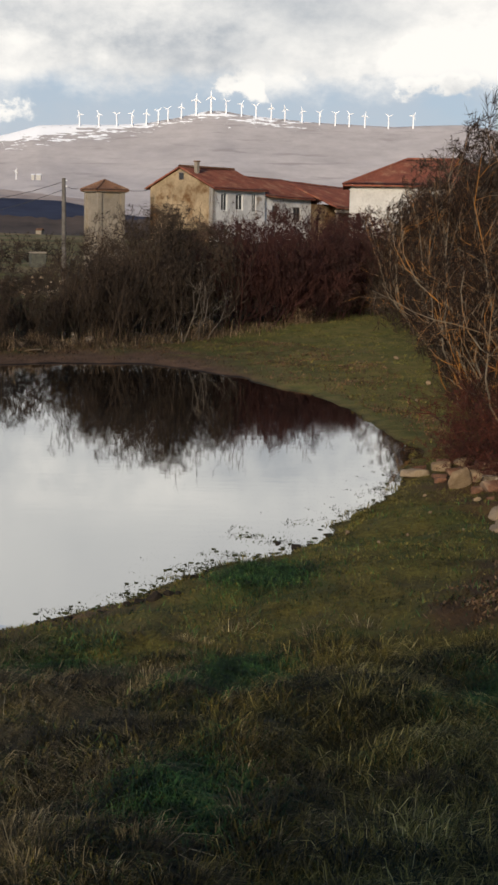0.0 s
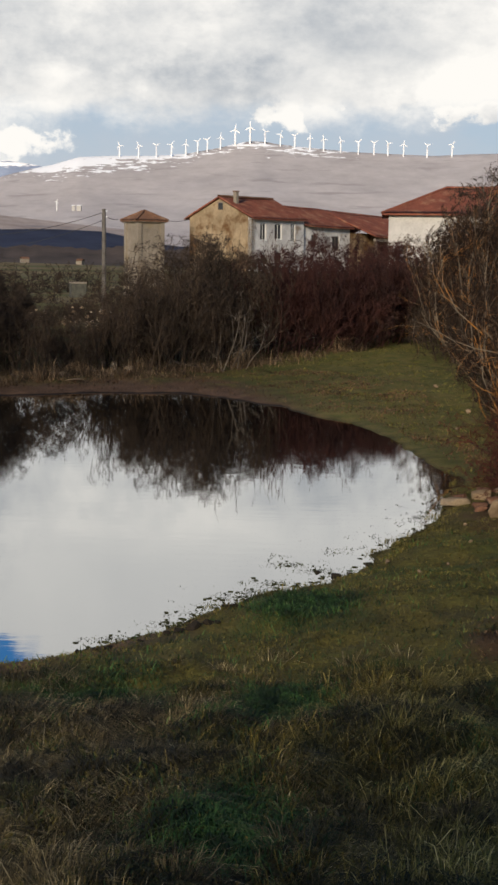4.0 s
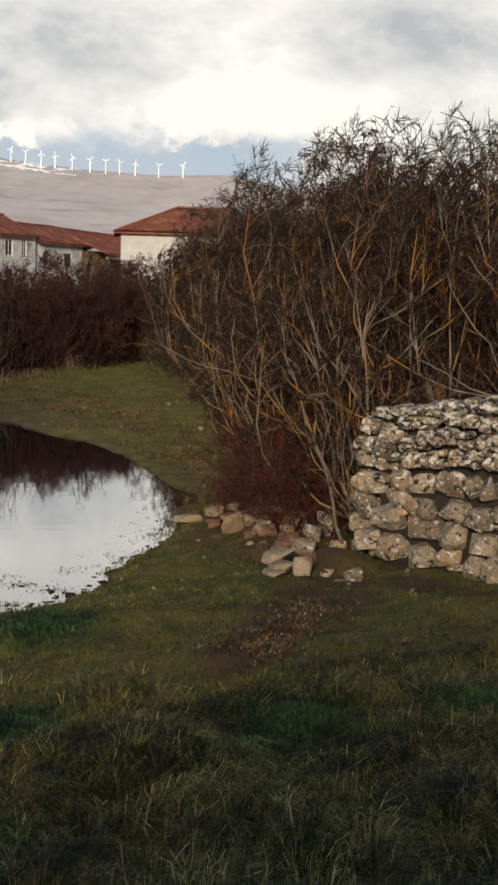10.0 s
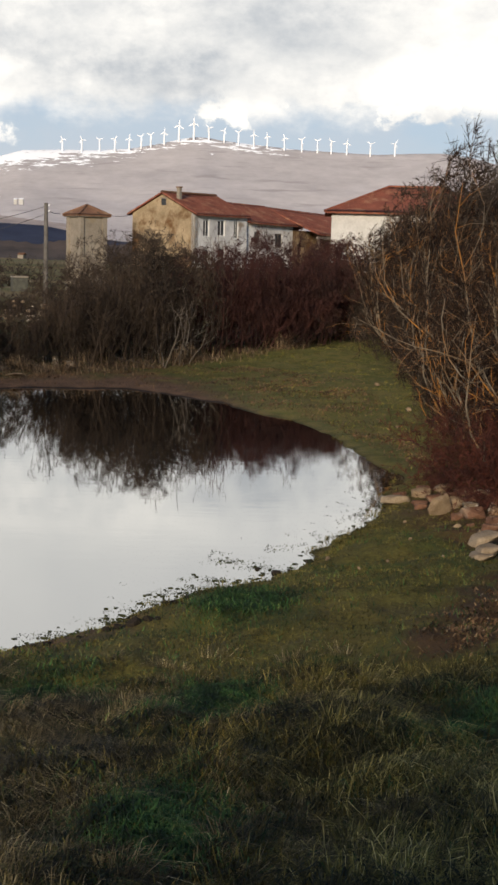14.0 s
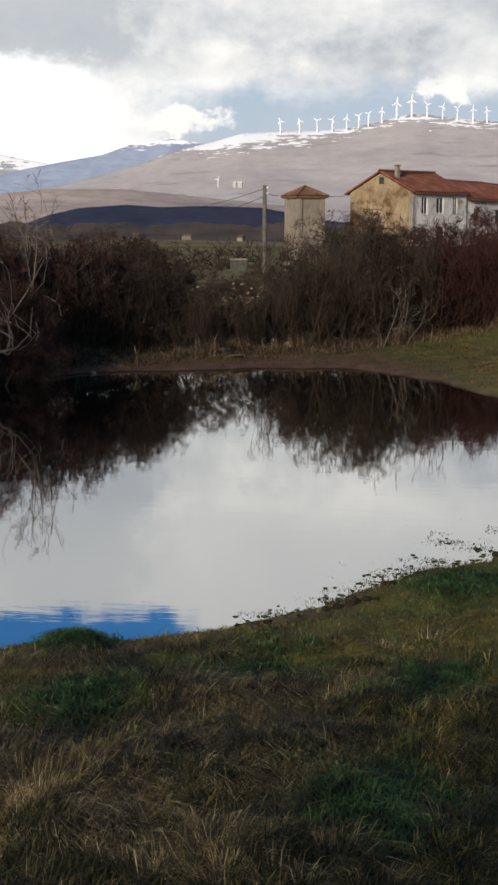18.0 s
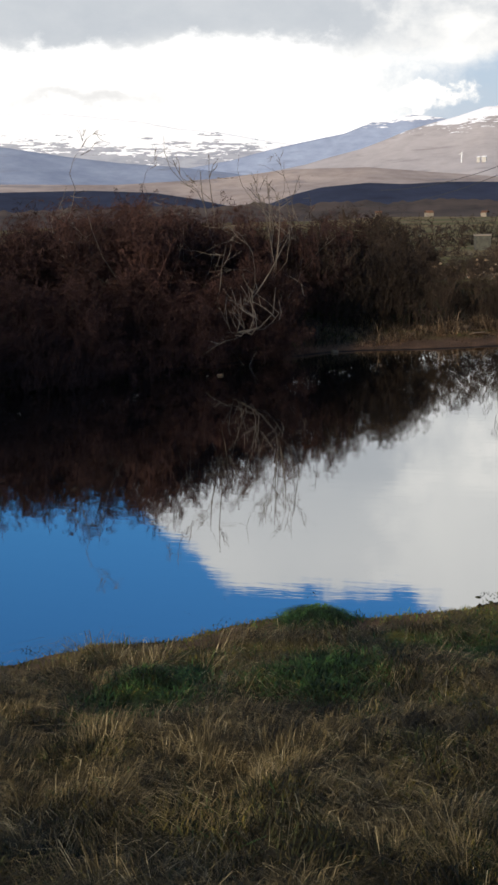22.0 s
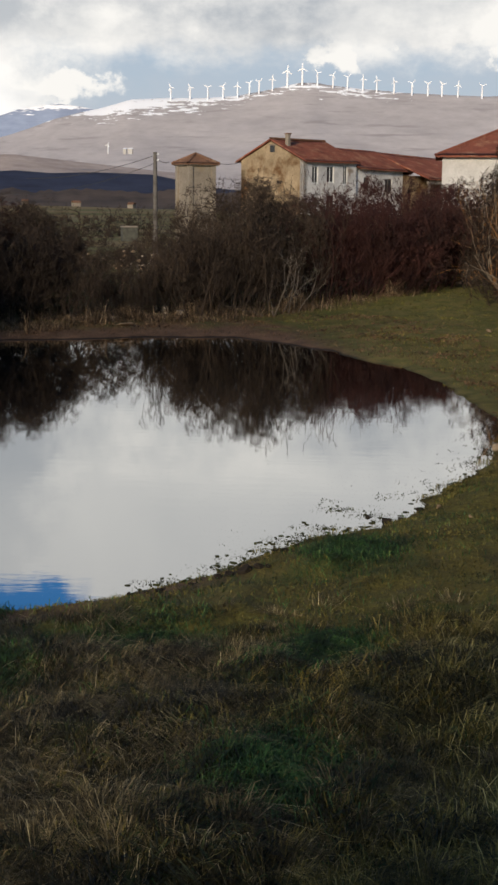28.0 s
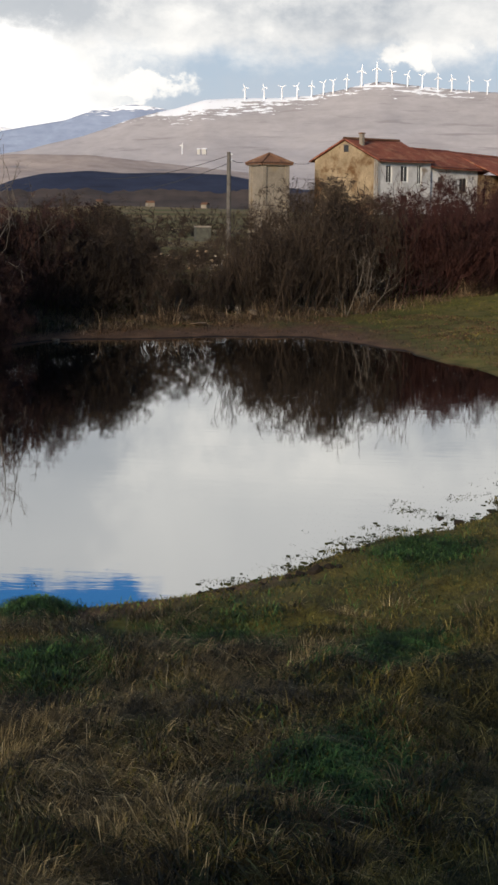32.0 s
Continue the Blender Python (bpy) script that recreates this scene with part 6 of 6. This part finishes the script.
# small pale stones lying in the turf
for x, y, w in ((0.98, 13.35, 0.07), (3.25, 11.2, 0.07), (1.85, 13.9, 0.05), (2.0, 12.7, 0.05), (1.55, 13.2, 0.04), (3.9, 11.3, 0.05), (4.1, 10.6, 0.05), (2.9, 12.0, 0.05), (3.4, 26.5, 0.13), (2.9, 24.0, 0.1), (3.2, 30.5, 0.12), (1.2, 12.4, 0.04), (2.6, 14.2, 0.06), (1.95, 15.2, 0.06), (3.6, 12.6, 0.06)):
    ob = new("pebble", LOOSE["p"][int(rng.integers(4))])
    ob.matrix_basis = stone_at(None, (x, y, on_land(x, y) + w * 0.35), (w, w * 0.8, w * 0.7), rng.uniform(0, 180))
    tagged(ob, "small pale stone lying in the turf", "stone", "pale stones in the turf")

# dark mud clods at the water's edge
CLOD = mottled("wet_mud_clod", (0.008, 0.006, 0.004), (0.03, 0.022, 0.014), 8.0, bump=0.8, dist=0.02)
clods = [stone_mesh(60 + k, CLOD, 2.2, 20, 0.4) for k in range(3)]
for x, y, w in ((-0.70, 10.74, 0.2), (-0.60, 10.80, 0.14), (-0.82, 10.68, 0.12), (-0.52, 10.78, 0.09), (-0.9, 10.6, 0.1), (-1.33, 10.33, 0.1), (-1.42, 10.28, 0.07), (-1.55, 10.25, 0.09), (-1.1, 10.45, 0.07), (-0.49, 11.47, 0.14), (-0.42, 11.55, 0.1), (-0.56, 11.6, 0.09), (-0.36, 11.35, 0.07), (-0.3, 11.9, 0.08), (0.31, 13.25, 0.12), (0.48, 13.12, 0.16), (0.62, 13.2, 0.1), (0.82, 13.5, 0.13)):
    ob = new("mud_clod", clods[int(rng.integers(3))])
    ob.matrix_basis = stone_at(None, (x, y, max(on_land(x, y), -0.02) + 0.012), (w * 0.85, w * 0.6, w * 0.55), rng.uniform(0, 180))
    tagged(ob, "dark wet mud clod at the pond edge", "mud clod", "mud clods")

# mats of weed floating along the near edge
MAT = mottled("weed_mat", (0.010, 0.011, 0.005), (0.05, 0.055, 0.018), 14.0, bump=0.8, dist=0.02)
mats = [stone_mesh(70 + k, MAT, 2.0, 26, 0.55) for k in range(4)]
spots = [(*p, 0.1) for p in islet for k in range(4)]
for (x0, y0), (x1, y1) in zip(SHORE[7:17], SHORE[8:18]):
    for k in range(6):
        u = rng.random()
        spots.append((x0 + u * (x1 - x0), y0 + u * (y1 - y0), 0.12 if k % 3 == 0 else 0.05))
for x, y, spread in spots:
    x, y = x + rng.normal(0, spread) - 0.06, y + rng.normal(0, spread) + 0.06
    w = rng.uniform(0.02, 0.075)
    ob = new("weed_clump", mats[int(rng.integers(4))])
    ob.matrix_basis = stone_at(None, (x, y, max(on_land(x, y), 0.0) + 0.003), (w, w * rng.uniform(0.35, 0.7), rng.uniform(0.008, 0.02)), rng.uniform(-40, 40))
    tagged(ob, "dark matted weed clump at the water's edge", "weed", "weed clumps along the shore")

# white farm sheds far up the hillside
for a, w, h in ((-8.66, 7.0, 6.0), (-8.44, 10.0, 6.5)):
    x, y = place(a, 3300)
    shed = new("farm_shed")
    shed.location = (x, y, 3 + 3300 * math.tan(radians(1.80)))
    tagged(shed, "white farm shed far up the dry hillside", "shed", "hillside sheds")
    part("wall", box_mesh("wall", (-w / 2, -4, -8), (w / 2, 4, h * 0.6), CREAM_WALL), shed)
    bm = bmesh.new()
    ends = [[bm.verts.new((x0, y0, z0)) for y0, z0 in ((-4.5, h * 0.6), (4.5, h * 0.6), (0, h))] for x0 in (-w / 2 - 0.5, w / 2 + 0.5)]
    bm.faces.new(ends[0])
    bm.faces.new(ends[1])
    for i in range(3):
        j = (i + 1) % 3
        bm.faces.new([ends[0][i], ends[0][j], ends[1][j], ends[1][i]])
    part("roof", bm_mesh("roof", bm, TURBINE_WHITE), shed)


# hamlet on the valley floor
for k, (a, d, w) in enumerate(((-12.6, 1396, 6), (-10.6, 1400, 7), (-8.4, 1395, 6))):
    x, y = place(a, d)
    cottage = new("cottage")
    cottage.matrix_basis = Matrix.Translation((x, y, on_land(x, y) - 0.3)) @ pose(0, 0, 0, 0, 0, 25 * math.sin(k * 2.3) - a)
    tagged(cottage, "small pale cottage with a tiled roof in the valley", "house", "valley hamlet")
    part("wall", box_mesh("wall", (-w / 2, -3.5, 0), (w / 2, 3.5, 4.2), TOWER_WALL, 0.05), cottage)
    tiled_slope("roof", (-w / 2 - 0.4, -4.0, 4.1), (w / 2 + 0.4, -4.0, 4.1), (w / 2 + 0.4, 0, 6.2), (-w / 2 - 0.4, 0, 6.2), OLD_TILE, cottage, 1.4)
    tiled_slope("roof", (w / 2 + 0.4, 4.0, 4.1), (-w / 2 - 0.4, 4.0, 4.1), (-w / 2 - 0.4, 0, 6.2), (w / 2 + 0.4, 0, 6.2), OLD_TILE, cottage, 1.4)
